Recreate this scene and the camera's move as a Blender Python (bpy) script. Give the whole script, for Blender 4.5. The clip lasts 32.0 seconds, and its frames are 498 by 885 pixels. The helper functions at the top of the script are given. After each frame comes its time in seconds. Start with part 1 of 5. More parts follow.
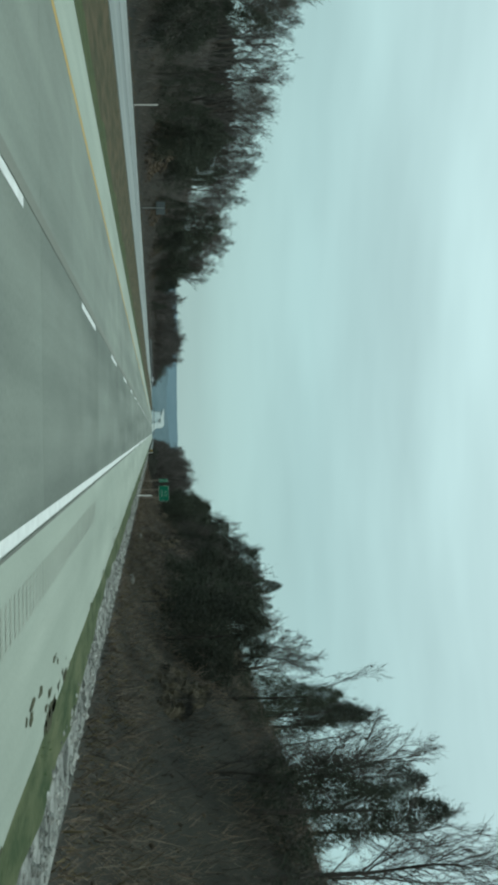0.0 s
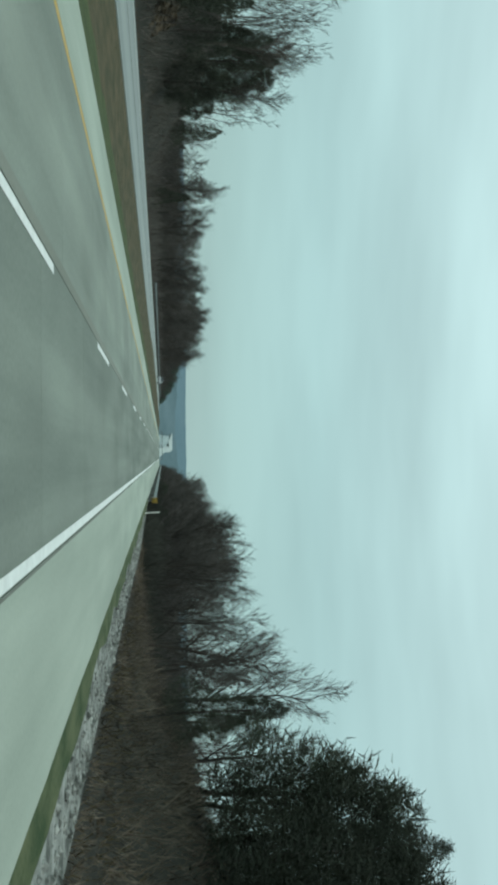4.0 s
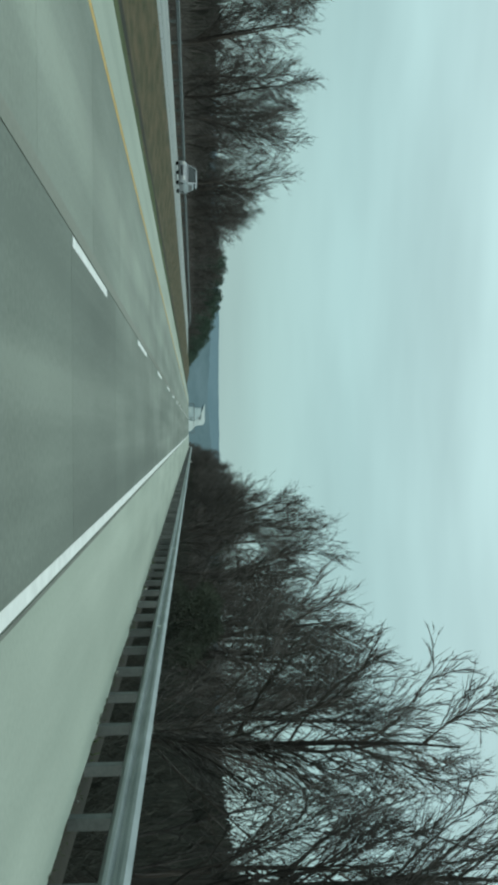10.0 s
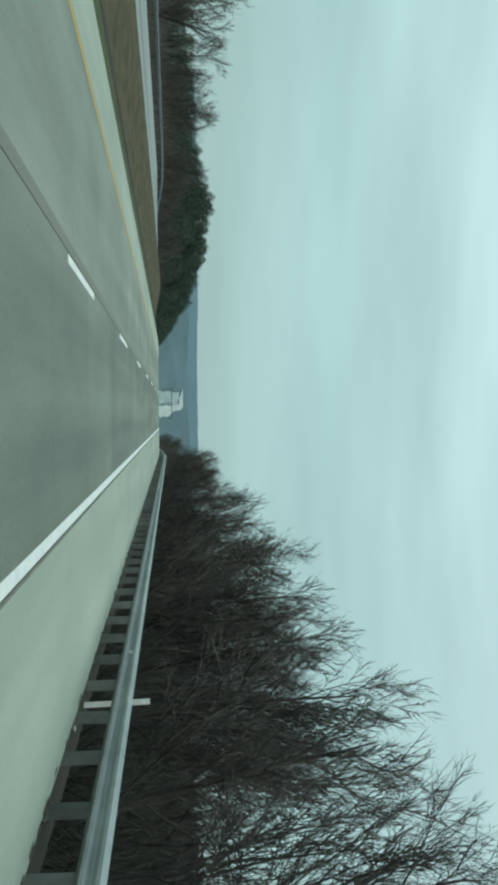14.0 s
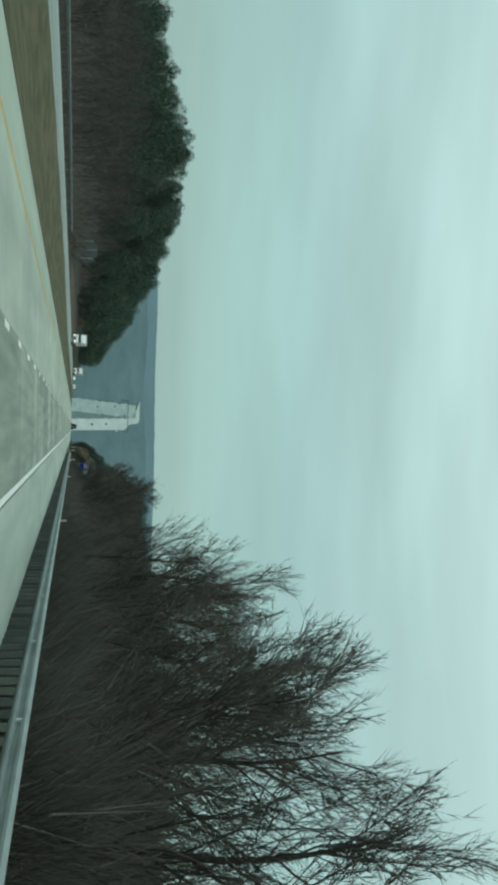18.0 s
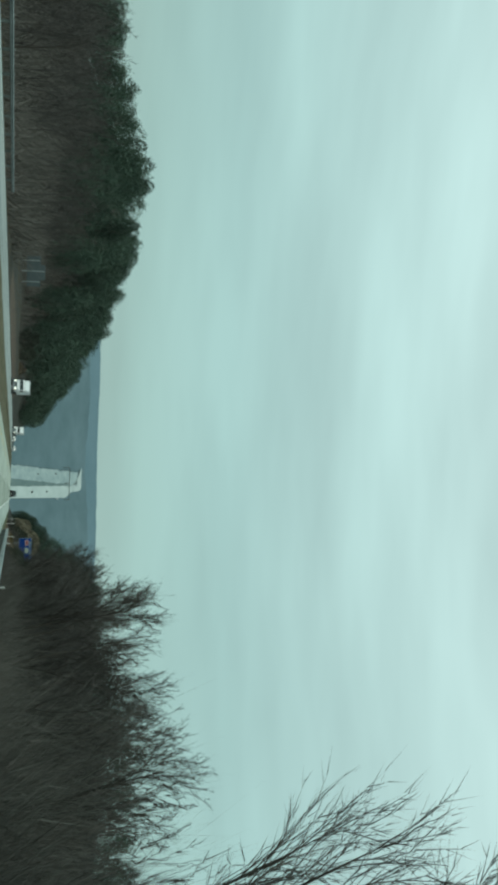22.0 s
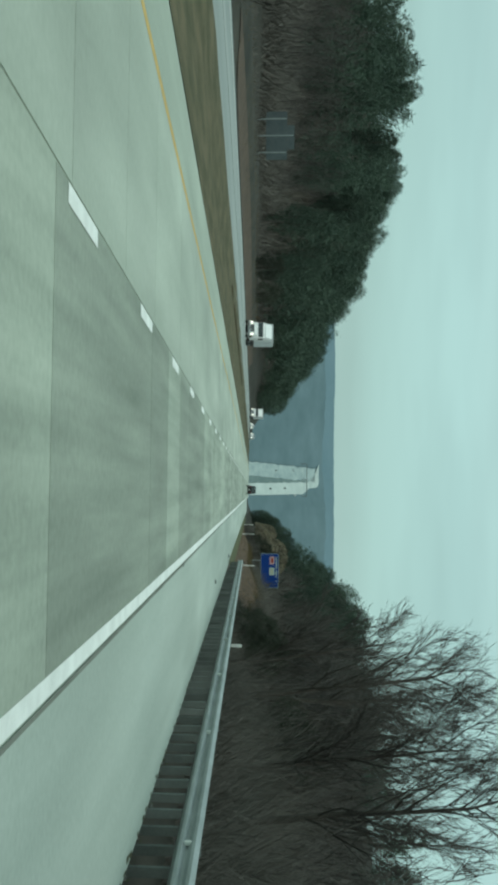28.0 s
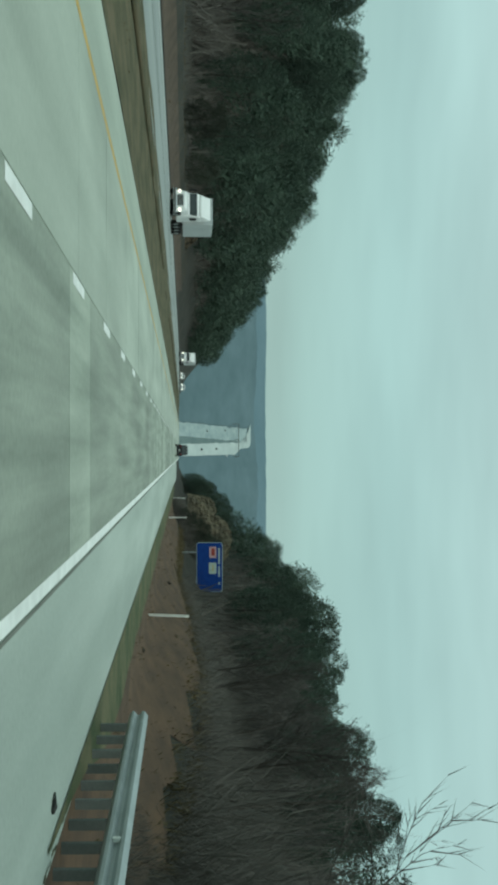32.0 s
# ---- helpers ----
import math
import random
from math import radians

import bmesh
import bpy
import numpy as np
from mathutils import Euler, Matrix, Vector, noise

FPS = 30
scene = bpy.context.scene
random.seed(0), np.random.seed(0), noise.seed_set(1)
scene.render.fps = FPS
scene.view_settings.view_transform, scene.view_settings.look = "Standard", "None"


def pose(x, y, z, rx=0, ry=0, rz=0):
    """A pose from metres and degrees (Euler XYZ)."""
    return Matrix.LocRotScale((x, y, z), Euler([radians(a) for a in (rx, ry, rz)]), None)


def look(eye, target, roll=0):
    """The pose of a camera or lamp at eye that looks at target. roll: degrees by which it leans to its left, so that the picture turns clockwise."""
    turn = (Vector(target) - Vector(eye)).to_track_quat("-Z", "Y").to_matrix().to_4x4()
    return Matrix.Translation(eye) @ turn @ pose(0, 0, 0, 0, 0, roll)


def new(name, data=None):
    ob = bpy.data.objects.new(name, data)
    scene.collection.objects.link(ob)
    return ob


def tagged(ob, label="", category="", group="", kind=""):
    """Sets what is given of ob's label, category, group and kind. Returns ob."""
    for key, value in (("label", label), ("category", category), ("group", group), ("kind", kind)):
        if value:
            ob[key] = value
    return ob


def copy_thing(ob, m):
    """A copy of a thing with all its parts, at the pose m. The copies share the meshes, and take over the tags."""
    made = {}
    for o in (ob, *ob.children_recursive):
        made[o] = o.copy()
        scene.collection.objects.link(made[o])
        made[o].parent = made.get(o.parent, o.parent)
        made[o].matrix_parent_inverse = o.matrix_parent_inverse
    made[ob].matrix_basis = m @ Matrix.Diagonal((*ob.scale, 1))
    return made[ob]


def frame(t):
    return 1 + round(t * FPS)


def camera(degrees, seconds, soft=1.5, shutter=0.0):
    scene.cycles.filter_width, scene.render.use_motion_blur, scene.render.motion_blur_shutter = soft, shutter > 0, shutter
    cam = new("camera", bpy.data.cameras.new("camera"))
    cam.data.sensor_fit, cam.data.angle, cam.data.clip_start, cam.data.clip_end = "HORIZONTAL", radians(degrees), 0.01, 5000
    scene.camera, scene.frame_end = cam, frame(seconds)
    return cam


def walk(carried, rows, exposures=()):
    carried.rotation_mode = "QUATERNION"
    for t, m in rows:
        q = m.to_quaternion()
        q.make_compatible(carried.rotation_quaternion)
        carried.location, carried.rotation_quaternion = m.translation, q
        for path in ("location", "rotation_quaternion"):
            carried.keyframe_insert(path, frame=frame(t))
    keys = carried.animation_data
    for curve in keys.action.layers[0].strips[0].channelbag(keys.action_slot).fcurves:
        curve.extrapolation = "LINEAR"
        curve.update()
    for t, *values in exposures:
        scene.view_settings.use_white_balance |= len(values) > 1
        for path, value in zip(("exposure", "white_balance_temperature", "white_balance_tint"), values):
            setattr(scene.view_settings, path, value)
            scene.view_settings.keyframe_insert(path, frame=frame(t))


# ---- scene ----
cam = camera(29.0, 32.0, soft=3.9)
# <path>
ROWS = (
    (0.00, -1.066, 0.00, 1.416, 174.023, -84.379, -84.684),
    (0.50, -1.076, 16.00, 1.416, 173.289, -84.596, -86.391),
    (1.00, -1.090, 32.00, 1.416, 173.296, -84.203, -87.432),
    (1.50, -1.105, 48.00, 1.416, 176.933, -84.099, -89.097),
    (2.00, -1.117, 64.00, 1.416, 178.993, -84.490, -89.479),
    (2.50, -1.125, 80.00, 1.416, 177.396, -84.699, -86.997),
    (3.00, -1.130, 96.00, 1.416, 176.762, -85.111, -85.890),
    (3.50, -1.134, 112.00, 1.416, 175.653, -85.202, -84.677),
    (4.50, -1.141, 144.00, 1.416, 177.806, -84.147, -87.419),
    (5.50, -1.172, 176.00, 1.416, 184.012, -83.070, -94.176),
    (6.00, -1.181, 192.00, 1.416, 181.186, -83.286, -91.248),
    (6.50, -1.226, 208.00, 1.416, 180.394, -83.076, -90.192),
    (7.00, -1.284, 224.00, 1.416, 178.051, -82.561, -87.981),
    (7.50, -1.361, 240.00, 1.416, 178.378, -82.494, -88.432),
    (8.00, -1.414, 256.00, 1.416, 163.680, -86.578, -73.402),
    (8.50, -1.445, 272.00, 1.416, 99.304, -89.140, -9.180),
    (9.00, -1.422, 288.00, 1.416, 158.259, -88.402, -68.925),
    (9.50, -1.397, 304.00, 1.416, 166.197, -87.222, -77.225),
    (10.00, -1.390, 320.00, 1.416, 173.440, -86.755, -84.232),
    (10.50, -1.369, 336.00, 1.416, 174.424, -86.335, -85.337),
    (11.00, -1.451, 352.00, 1.416, 195.629, -85.191, -107.897),
    (11.50, -1.380, 368.00, 1.416, 179.606, -84.553, -94.052),
    (12.00, -1.391, 384.00, 1.416, 183.344, -84.543, -98.875),
    (12.50, -1.385, 400.00, 1.416, 184.568, -84.842, -99.332),
    (13.00, -1.399, 416.00, 1.416, 184.431, -85.269, -97.604),
    (13.50, -1.436, 432.00, 1.416, 180.489, -85.728, -92.642),
    (14.00, -1.449, 448.00, 1.416, 175.250, -85.448, -86.919),
    (14.50, -1.480, 464.00, 1.416, 181.278, -86.261, -93.098),
    (15.00, -1.525, 480.00, 1.416, 194.923, -87.469, -106.793),
    (15.50, -1.504, 496.00, 1.416, 170.210, -86.844, -81.758),
    (16.50, -1.470, 528.00, 1.416, 161.303, -84.958, -73.174),
    (17.00, -1.440, 544.00, 1.416, 167.711, -84.233, -79.708),
    (17.50, -1.413, 559.56, 1.190, 170.636, -85.680, -82.759),
    (17.75, -1.414, 565.82, 0.886, 170.257, -84.644, -81.834),
    (18.00, -1.530, 570.00, 0.660, 188.586, -82.746, -99.364),
    (18.50, -1.478, 575.75, 0.349, 175.265, -85.325, -86.777),
    (19.00, -1.516, 581.50, 0.039, 182.002, -86.318, -91.323),
    (19.50, -1.510, 587.25, -0.272, -164.648, -88.156, -104.754),
    (20.00, -1.514, 593.00, -0.582, -136.047, -88.213, -133.680),
    (20.50, -1.456, 598.75, -0.893, -157.314, -87.211, -112.172),
    (21.00, -1.421, 604.50, -1.203, -166.191, -85.607, -102.495),
    (21.50, -1.381, 610.25, -1.514, -174.420, -80.892, -93.011),
    (22.00, -1.382, 616.00, -1.824, -172.051, -79.374, -94.697),
    (22.50, -1.383, 621.75, -2.135, -168.097, -81.703, -98.702),
    (23.00, -1.412, 627.50, -2.445, -167.793, -84.460, -101.076),
    (23.50, -1.429, 633.25, -2.756, -169.080, -86.307, -100.526),
    (24.00, -1.438, 639.00, -3.066, -159.421, -87.760, -109.011),
    (24.50, -1.420, 644.75, -3.376, -163.854, -86.320, -105.919),
    (25.00, -1.366, 650.50, -3.687, -167.476, -86.556, -102.164),
    (25.50, -1.354, 656.25, -3.998, -162.803, -87.184, -105.073),
    (26.00, -1.334, 662.00, -4.308, 22.023, -87.407, 67.872),
    (26.50, -1.369, 667.75, -4.618, -0.906, -87.773, 91.510),
    (27.50, -1.353, 679.25, -5.239, 1.045, -87.116, 90.969),
    (28.50, -1.386, 690.75, -5.861, -13.660, -86.296, 107.106),
    (29.00, -1.397, 696.50, -6.171, -37.635, -87.597, 129.247),
    (29.50, -1.396, 702.25, -6.482, -72.333, -88.122, 163.806),
    (30.00, -1.389, 708.00, -6.792, -79.648, -88.397, 170.186),
    (30.50, -1.378, 713.75, -7.102, -76.804, -88.671, 167.159),
    (31.00, -1.370, 719.50, -7.413, -94.696, -89.056, -174.836),
    (31.50, -1.368, 725.25, -7.723, -170.223, -89.470, -99.290),
    (32.00, -1.369, 731.00, -8.034, 175.208, -89.256, -84.601),
)
# </path>
walk(cam, [(r[0], pose(*r[1:])) for r in ROWS],
     [(0.0, 0.1, 6500, 4), (15.5, 0.1, 6500, 4), (18.0, -0.03, 6600, -1), (20.0, 0.02, 6600, -1), (24.0, -0.02, 6600, -1), (26.5, -0.1, 6600, -1), (28.5, 0.18, 6600, -1), (29.0, 0.18, 6600, -1), (30.0, 0.05, 6600, -1), (31.0, 0.0, 6600, -1), (32.0, 0.02, 6600, -1)])

# ---- light ----
world = bpy.data.worlds.new("sky")
scene.world = world
world.use_nodes = True
wn, wl = world.node_tree.nodes, world.node_tree.links
wn.clear()
SUN_EL, SUN_ROT = radians(48), radians(150)
sky = wn.new("ShaderNodeTexSky")
sky.sky_type, sky.sun_disc = "NISHITA", False
sky.sun_elevation, sky.sun_rotation = SUN_EL, SUN_ROT
sky_gain = wn.new("ShaderNodeVectorMath"); sky_gain.operation = "SCALE"; sky_gain.inputs["Scale"].default_value = 0.055
wl.new(sky.outputs["Color"], sky_gain.inputs[0])
sep = wn.new("ShaderNodeSeparateXYZ")
tco = wn.new("ShaderNodeTexCoord")
wl.new(tco.outputs["Generated"], sep.inputs[0])
ramp = wn.new("ShaderNodeValToRGB")
cr = ramp.color_ramp
cr.elements[0].position, cr.elements[0].color = 0.0, (0.355, 0.50, 0.50, 1)
cr.elements[1].position, cr.elements[1].color = 1.0, (0.731, 0.90, 0.92, 1)
for p, c in ((0.07, (0.370, 0.545, 0.545, 1)), (0.16, (0.415, 0.61, 0.62, 1)), (0.30, (0.553, 0.76, 0.78, 1)), (0.5, (0.652, 0.84, 0.87, 1))):
    e = cr.elements.new(p); e.color = c
wl.new(sep.outputs["Z"], ramp.inputs["Fac"])
stretch = wn.new("ShaderNodeMapping"); stretch.inputs["Scale"].default_value = (1.2, 1.2, 7.0)
wl.new(tco.outputs["Generated"], stretch.inputs["Vector"])
cl = wn.new("ShaderNodeTexNoise"); cl.inputs["Scale"].default_value = 1.3; cl.inputs["Detail"].default_value = 4.0; cl.inputs["Roughness"].default_value = 0.5
wl.new(stretch.outputs[0], cl.inputs["Vector"])
clr = wn.new("ShaderNodeMapRange")
clr.inputs["From Min"].default_value, clr.inputs["From Max"].default_value = 0.3, 0.7
clr.inputs["To Min"].default_value, clr.inputs["To Max"].default_value = 0.81, 1.12
wl.new(cl.outputs["Fac"], clr.inputs["Value"])
mul = wn.new("ShaderNodeVectorMath"); mul.operation = "SCALE"
wl.new(ramp.outputs["Color"], mul.inputs[0]); wl.new(clr.outputs[0], mul.inputs["Scale"])
mix = wn.new("ShaderNodeMix"); mix.data_type = "RGBA"; mix.inputs["Factor"].default_value = 0.9
wl.new(sky_gain.outputs[0], mix.inputs["A"]); wl.new(mul.outputs[0], mix.inputs["B"])
bg = wn.new("ShaderNodeBackground"); bg.inputs["Strength"].default_value = 1.0
wo = wn.new("ShaderNodeOutputWorld")
wl.new(mix.outputs["Result"], bg.inputs["Color"]); wl.new(bg.outputs[0], wo.inputs["Surface"])

sun = bpy.data.lights.new("sun", "SUN")
sun.energy, sun.angle, sun.color = 0.7, radians(25), (1.0, 0.96, 0.9)
so = new("sun", sun)
so.matrix_world = look((0, 0, 200), Vector((0, 0, 200)) - Vector((math.cos(SUN_EL) * math.sin(SUN_ROT), math.cos(SUN_EL) * math.cos(SUN_ROT), math.sin(SUN_EL))))


# ---- materials ----
def surface(name, dark, light, scale=2.0, fine=30.0, rough=0.85, bump=0.15, metal=0.0, vary=0.0, stretch=(1, 1, 1), detail=5.0, contrast=0.22, spec=0.3, blotch=0.0):
    """Two colours mixed by a coarse and a fine noise in world space, with fine relief; vary: by object."""
    m = bpy.data.materials.new(name)
    m.use_nodes = True
    n, l = m.node_tree.nodes, m.node_tree.links
    b = n["Principled BSDF"]
    b.inputs["Roughness"].default_value, b.inputs["Metallic"].default_value = rough, metal
    b.inputs["Specular IOR Level"].default_value = spec
    g = n.new("ShaderNodeNewGeometry")
    mp = n.new("ShaderNodeMapping"); mp.inputs["Scale"].default_value = stretch
    l.new(g.outputs["Position"], mp.inputs["Vector"])
    a = n.new("ShaderNodeTexNoise"); a.inputs["Scale"].default_value, a.inputs["Detail"].default_value = scale, detail
    f = n.new("ShaderNodeTexNoise"); f.inputs["Scale"].default_value, f.inputs["Detail"].default_value = fine, 3.0
    l.new(mp.outputs[0], a.inputs["Vector"]); l.new(g.outputs["Position"], f.inputs["Vector"])
    s = n.new("ShaderNodeMath"); s.operation = "MULTIPLY_ADD"; s.inputs[1].default_value = 0.35
    l.new(f.outputs["Fac"], s.inputs[0]); l.new(a.outputs["Fac"], s.inputs[2])
    r = n.new("ShaderNodeMapRange")
    r.inputs["From Min"].default_value, r.inputs["From Max"].default_value = 0.675 - contrast, 0.675 + contrast
    l.new(s.outputs[0], r.inputs["Value"])
    x = n.new("ShaderNodeMix"); x.data_type = "RGBA"
    x.inputs["A"].default_value, x.inputs["B"].default_value = (*dark, 1), (*light, 1)
    l.new(r.outputs[0], x.inputs["Factor"])
    out = x.outputs["Result"]
    if blotch:
        c = n.new("ShaderNodeTexNoise"); c.inputs["Scale"].default_value, c.inputs["Detail"].default_value = 0.55, 3.0
        sq = n.new("ShaderNodeMapping"); sq.inputs["Scale"].default_value = (1.0, 0.35, 1.0)
        l.new(g.outputs["Position"], sq.inputs["Vector"]); l.new(sq.outputs[0], c.inputs["Vector"])
        h = n.new("ShaderNodeMapRange"); h.inputs["From Min"].default_value, h.inputs["From Max"].default_value = 0.32, 0.68
        h.inputs["To Min"].default_value, h.inputs["To Max"].default_value = 1 - blotch, 1 + blotch
        l.new(c.outputs["Fac"], h.inputs["Value"])
        w = n.new("ShaderNodeVectorMath"); w.operation = "SCALE"
        l.new(out, w.inputs[0]); l.new(h.outputs[0], w.inputs["Scale"])
        out = w.outputs[0]
    if vary:
        o = n.new("ShaderNodeObjectInfo")
        v = n.new("ShaderNodeMapRange"); v.inputs["To Min"].default_value, v.inputs["To Max"].default_value = 1 - vary, 1 + vary
        l.new(o.outputs["Random"], v.inputs["Value"])
        k = n.new("ShaderNodeVectorMath"); k.operation = "SCALE"
        l.new(out, k.inputs[0]); l.new(v.outputs[0], k.inputs["Scale"])
        out = k.outputs[0]
    l.new(out, b.inputs["Base Color"])
    if bump:
        u = n.new("ShaderNodeBump"); u.inputs["Strength"].default_value, u.inputs["Distance"].default_value = bump, 0.02
        l.new(f.outputs["Fac"], u.inputs["Height"]); l.new(u.outputs[0], b.inputs["Normal"])
    return m


def island(m, amount):
    """Vary the base colour of a material from one loose piece to the next."""
    n, l = m.node_tree.nodes, m.node_tree.links
    b = n["Principled BSDF"]
    src = b.inputs["Base Color"].links[0].from_socket
    g = n.new("ShaderNodeNewGeometry")
    v = n.new("ShaderNodeMapRange"); v.inputs["To Min"].default_value, v.inputs["To Max"].default_value = 1 - amount, 1 + amount
    l.new(g.outputs["Random Per Island"], v.inputs["Value"])
    k = n.new("ShaderNodeVectorMath"); k.operation = "SCALE"
    l.new(src, k.inputs[0]); l.new(v.outputs[0], k.inputs["Scale"]); l.new(k.outputs[0], b.inputs["Base Color"])
    return m


M_LANE_R = surface("lane_concrete_worn", (0.136, 0.158, 0.133), (0.222, 0.249, 0.211), 0.5, 14, 0.75, 0.12, stretch=(1.6, 0.05, 1), contrast=0.17, vary=0.07, blotch=0.13)
M_LANE_L = surface("lane_concrete", (0.184, 0.211, 0.179), (0.274, 0.305, 0.259), 0.5, 14, 0.78, 0.12, stretch=(1.6, 0.05, 1), contrast=0.18, vary=0.06, blotch=0.13)
M_LANE_R2 = surface("new_lane_concrete", (0.205, 0.238, 0.195), (0.358, 0.40, 0.335), 0.6, 12, 0.75, 0.12, stretch=(4.0, 0.26, 1), contrast=0.23, vary=0.19, blotch=0.12)
M_LANE_L2 = surface("new_lane_concrete_pale", (0.315, 0.355, 0.30), (0.420, 0.465, 0.40), 0.5, 12, 0.75, 0.12, stretch=(1.5, 0.12, 1), vary=0.06, blotch=0.13)
M_SHOULDER = surface("shoulder_concrete", (0.296, 0.34, 0.285), (0.415, 0.465, 0.395), 0.5, 16, 0.82, 0.15, stretch=(1.6, 0.12, 1), blotch=0.07)
M_SHOULDER_NEW = surface("newer_shoulder_concrete", (0.320, 0.371, 0.331), (0.448, 0.507, 0.458), 0.5, 16, 0.82, 0.15, stretch=(1.6, 0.12, 1), blotch=0.07)
M_FAR_LANE = surface("opposing_concrete", (0.22, 0.25, 0.24), (0.33, 0.36, 0.345), 0.3, 16, 0.8, 0.1, stretch=(1.5, 0.1, 1))
M_WHITE = surface("white_road_paint", (0.68, 0.70, 0.67), (0.86, 0.88, 0.85), 3, 40, 0.6, 0.1)
M_YELLOW = surface("yellow_road_paint", (0.46, 0.29, 0.06), (0.58, 0.39, 0.11), 3, 40, 0.6, 0.1)
M_TAR = surface("tar_edge", (0.045, 0.05, 0.045), (0.09, 0.095, 0.085), 2, 30, 0.9, 0.1)
M_JOINT = surface("worn_joint", (0.12, 0.13, 0.11), (0.20, 0.215, 0.185), 1.2, 20, 0.9, 0.1)
M_GROUND = surface("leaf_litter_ground", (0.013, 0.014, 0.010), (0.045, 0.041, 0.030), 0.25, 6, 0.95, 0.5)
M_GRASS_G = island(surface("green_grass", (0.040, 0.072, 0.022), (0.085, 0.125, 0.042), 0.6, 20, 0.9, 0.3), 0.3)
M_GRASS_B = island(surface("dry_grass", (0.08, 0.066, 0.032), (0.165, 0.13, 0.07), 0.5, 20, 0.9, 0.3), 0.3)
M_MEDIAN = surface("median_turf", (0.042, 0.046, 0.02), (0.105, 0.080, 0.043), 0.6, 11, 0.95, 0.5, contrast=0.16, stretch=(3.2, 1, 1))
M_MEDIAN_GREEN = surface("green_median_turf", (0.036, 0.056, 0.018), (0.080, 0.098, 0.036), 0.5, 11, 0.95, 0.5, contrast=0.2, stretch=(3.2, 1, 1))
M_TURF_DRY = surface("half_dry_turf", (0.042, 0.066, 0.026), (0.125, 0.118, 0.062), 0.8, 9, 0.95, 0.5, contrast=0.14)
M_TURF_STRAW = surface("straw_coloured_turf", (0.052, 0.054, 0.024), (0.122, 0.100, 0.056), 0.45, 9, 0.95, 0.5, contrast=0.17, stretch=(3.2, 1, 1))
M_GRAVEL = island(surface("pale_gravel", (0.075, 0.08, 0.07), (0.31, 0.32, 0.295), 1.6, 14, 0.9, 0.5, contrast=0.13), 0.45)
M_ROCK = island(surface("tan_rock", (0.018, 0.016, 0.013), (0.105, 0.084, 0.056), 1.3, 8, 0.95, 0.8, contrast=0.14), 0.25)
M_LEDGE = surface("pale_earth_ledge", (0.060, 0.055, 0.040), (0.185, 0.160, 0.112), 0.8, 8, 0.95, 0.7, contrast=0.17)
M_BOULDER = surface("pale_stone", (0.20, 0.20, 0.18), (0.38, 0.37, 0.33), 2.0, 14, 0.9, 0.5)
M_DIRT = surface("brown_dirt", (0.060, 0.040, 0.027), (0.132, 0.080, 0.047), 0.5, 6, 0.95, 0.5, contrast=0.24, stretch=(2.6, 1, 2.6))
M_DIRT_DARK = surface("dark_brown_dirt", (0.052, 0.040, 0.030), (0.105, 0.076, 0.054), 0.9, 9, 0.95, 0.6, contrast=0.26)
M_STEEL = surface("galvanised_steel", (0.28, 0.315, 0.315), (0.42, 0.46, 0.46), 1.2, 30, 0.45, 0.05, metal=0.65, spec=0.5)
M_DULL_STEEL = surface("dull_galvanised_steel", (0.15, 0.175, 0.175), (0.24, 0.27, 0.27), 1.2, 30, 0.6, 0.05, metal=0.5, spec=0.4)
M_POST = surface("weathered_post", (0.085, 0.096, 0.09), (0.165, 0.18, 0.17), 1.5, 25, 0.85, 0.2, vary=0.25)
M_POST_DARK = surface("dark_weathered_post", (0.087, 0.103, 0.095), (0.151, 0.170, 0.159), 1.5, 25, 0.85, 0.2, vary=0.2)
M_PLASTIC = surface("white_plastic", (0.62, 0.64, 0.60), (0.76, 0.78, 0.74), 4, 30, 0.5, 0.03)
M_BARK = surface("grey_brown_bark", (0.028, 0.025, 0.021), (0.075, 0.066, 0.056), 1.2, 14, 0.95, 0.6, vary=0.35, stretch=(1, 1, 0.3))
M_TWIG = island(surface("twigs", (0.051, 0.048, 0.044), (0.119, 0.111, 0.101), 0.6, 8, 0.95, 0.0, vary=0.3), 0.25)
M_BRUSH = island(surface("dry_brush", (0.084, 0.081, 0.072), (0.157, 0.146, 0.128), 0.22, 3, 0.95, 0.0, contrast=0.2), 0.12)
M_BANK_BRUSH = island(surface("tan_bank_brush", (0.062, 0.055, 0.047), (0.210, 0.172, 0.130), 0.28, 2, 0.95, 0.0, contrast=0.12), 0.2)
# dark green-brown growth; the shade below the trees is put into the colour
M_SHADED_GROWTH = island(surface("shaded_growth", (0.025, 0.028, 0.022), (0.063, 0.064, 0.053), 0.3, 3, 0.95, 0.0), 0.2)
M_CEDAR = island(surface("cedar_needles", (0.030, 0.037, 0.026), (0.060, 0.070, 0.050), 0.5, 6, 0.9, 0.0, vary=0.3), 0.25)
M_PINE = island(surface("pine_needles", (0.032, 0.052, 0.039), (0.067, 0.100, 0.071), 0.3, 5, 0.9, 0.0, vary=0.25), 0.22)


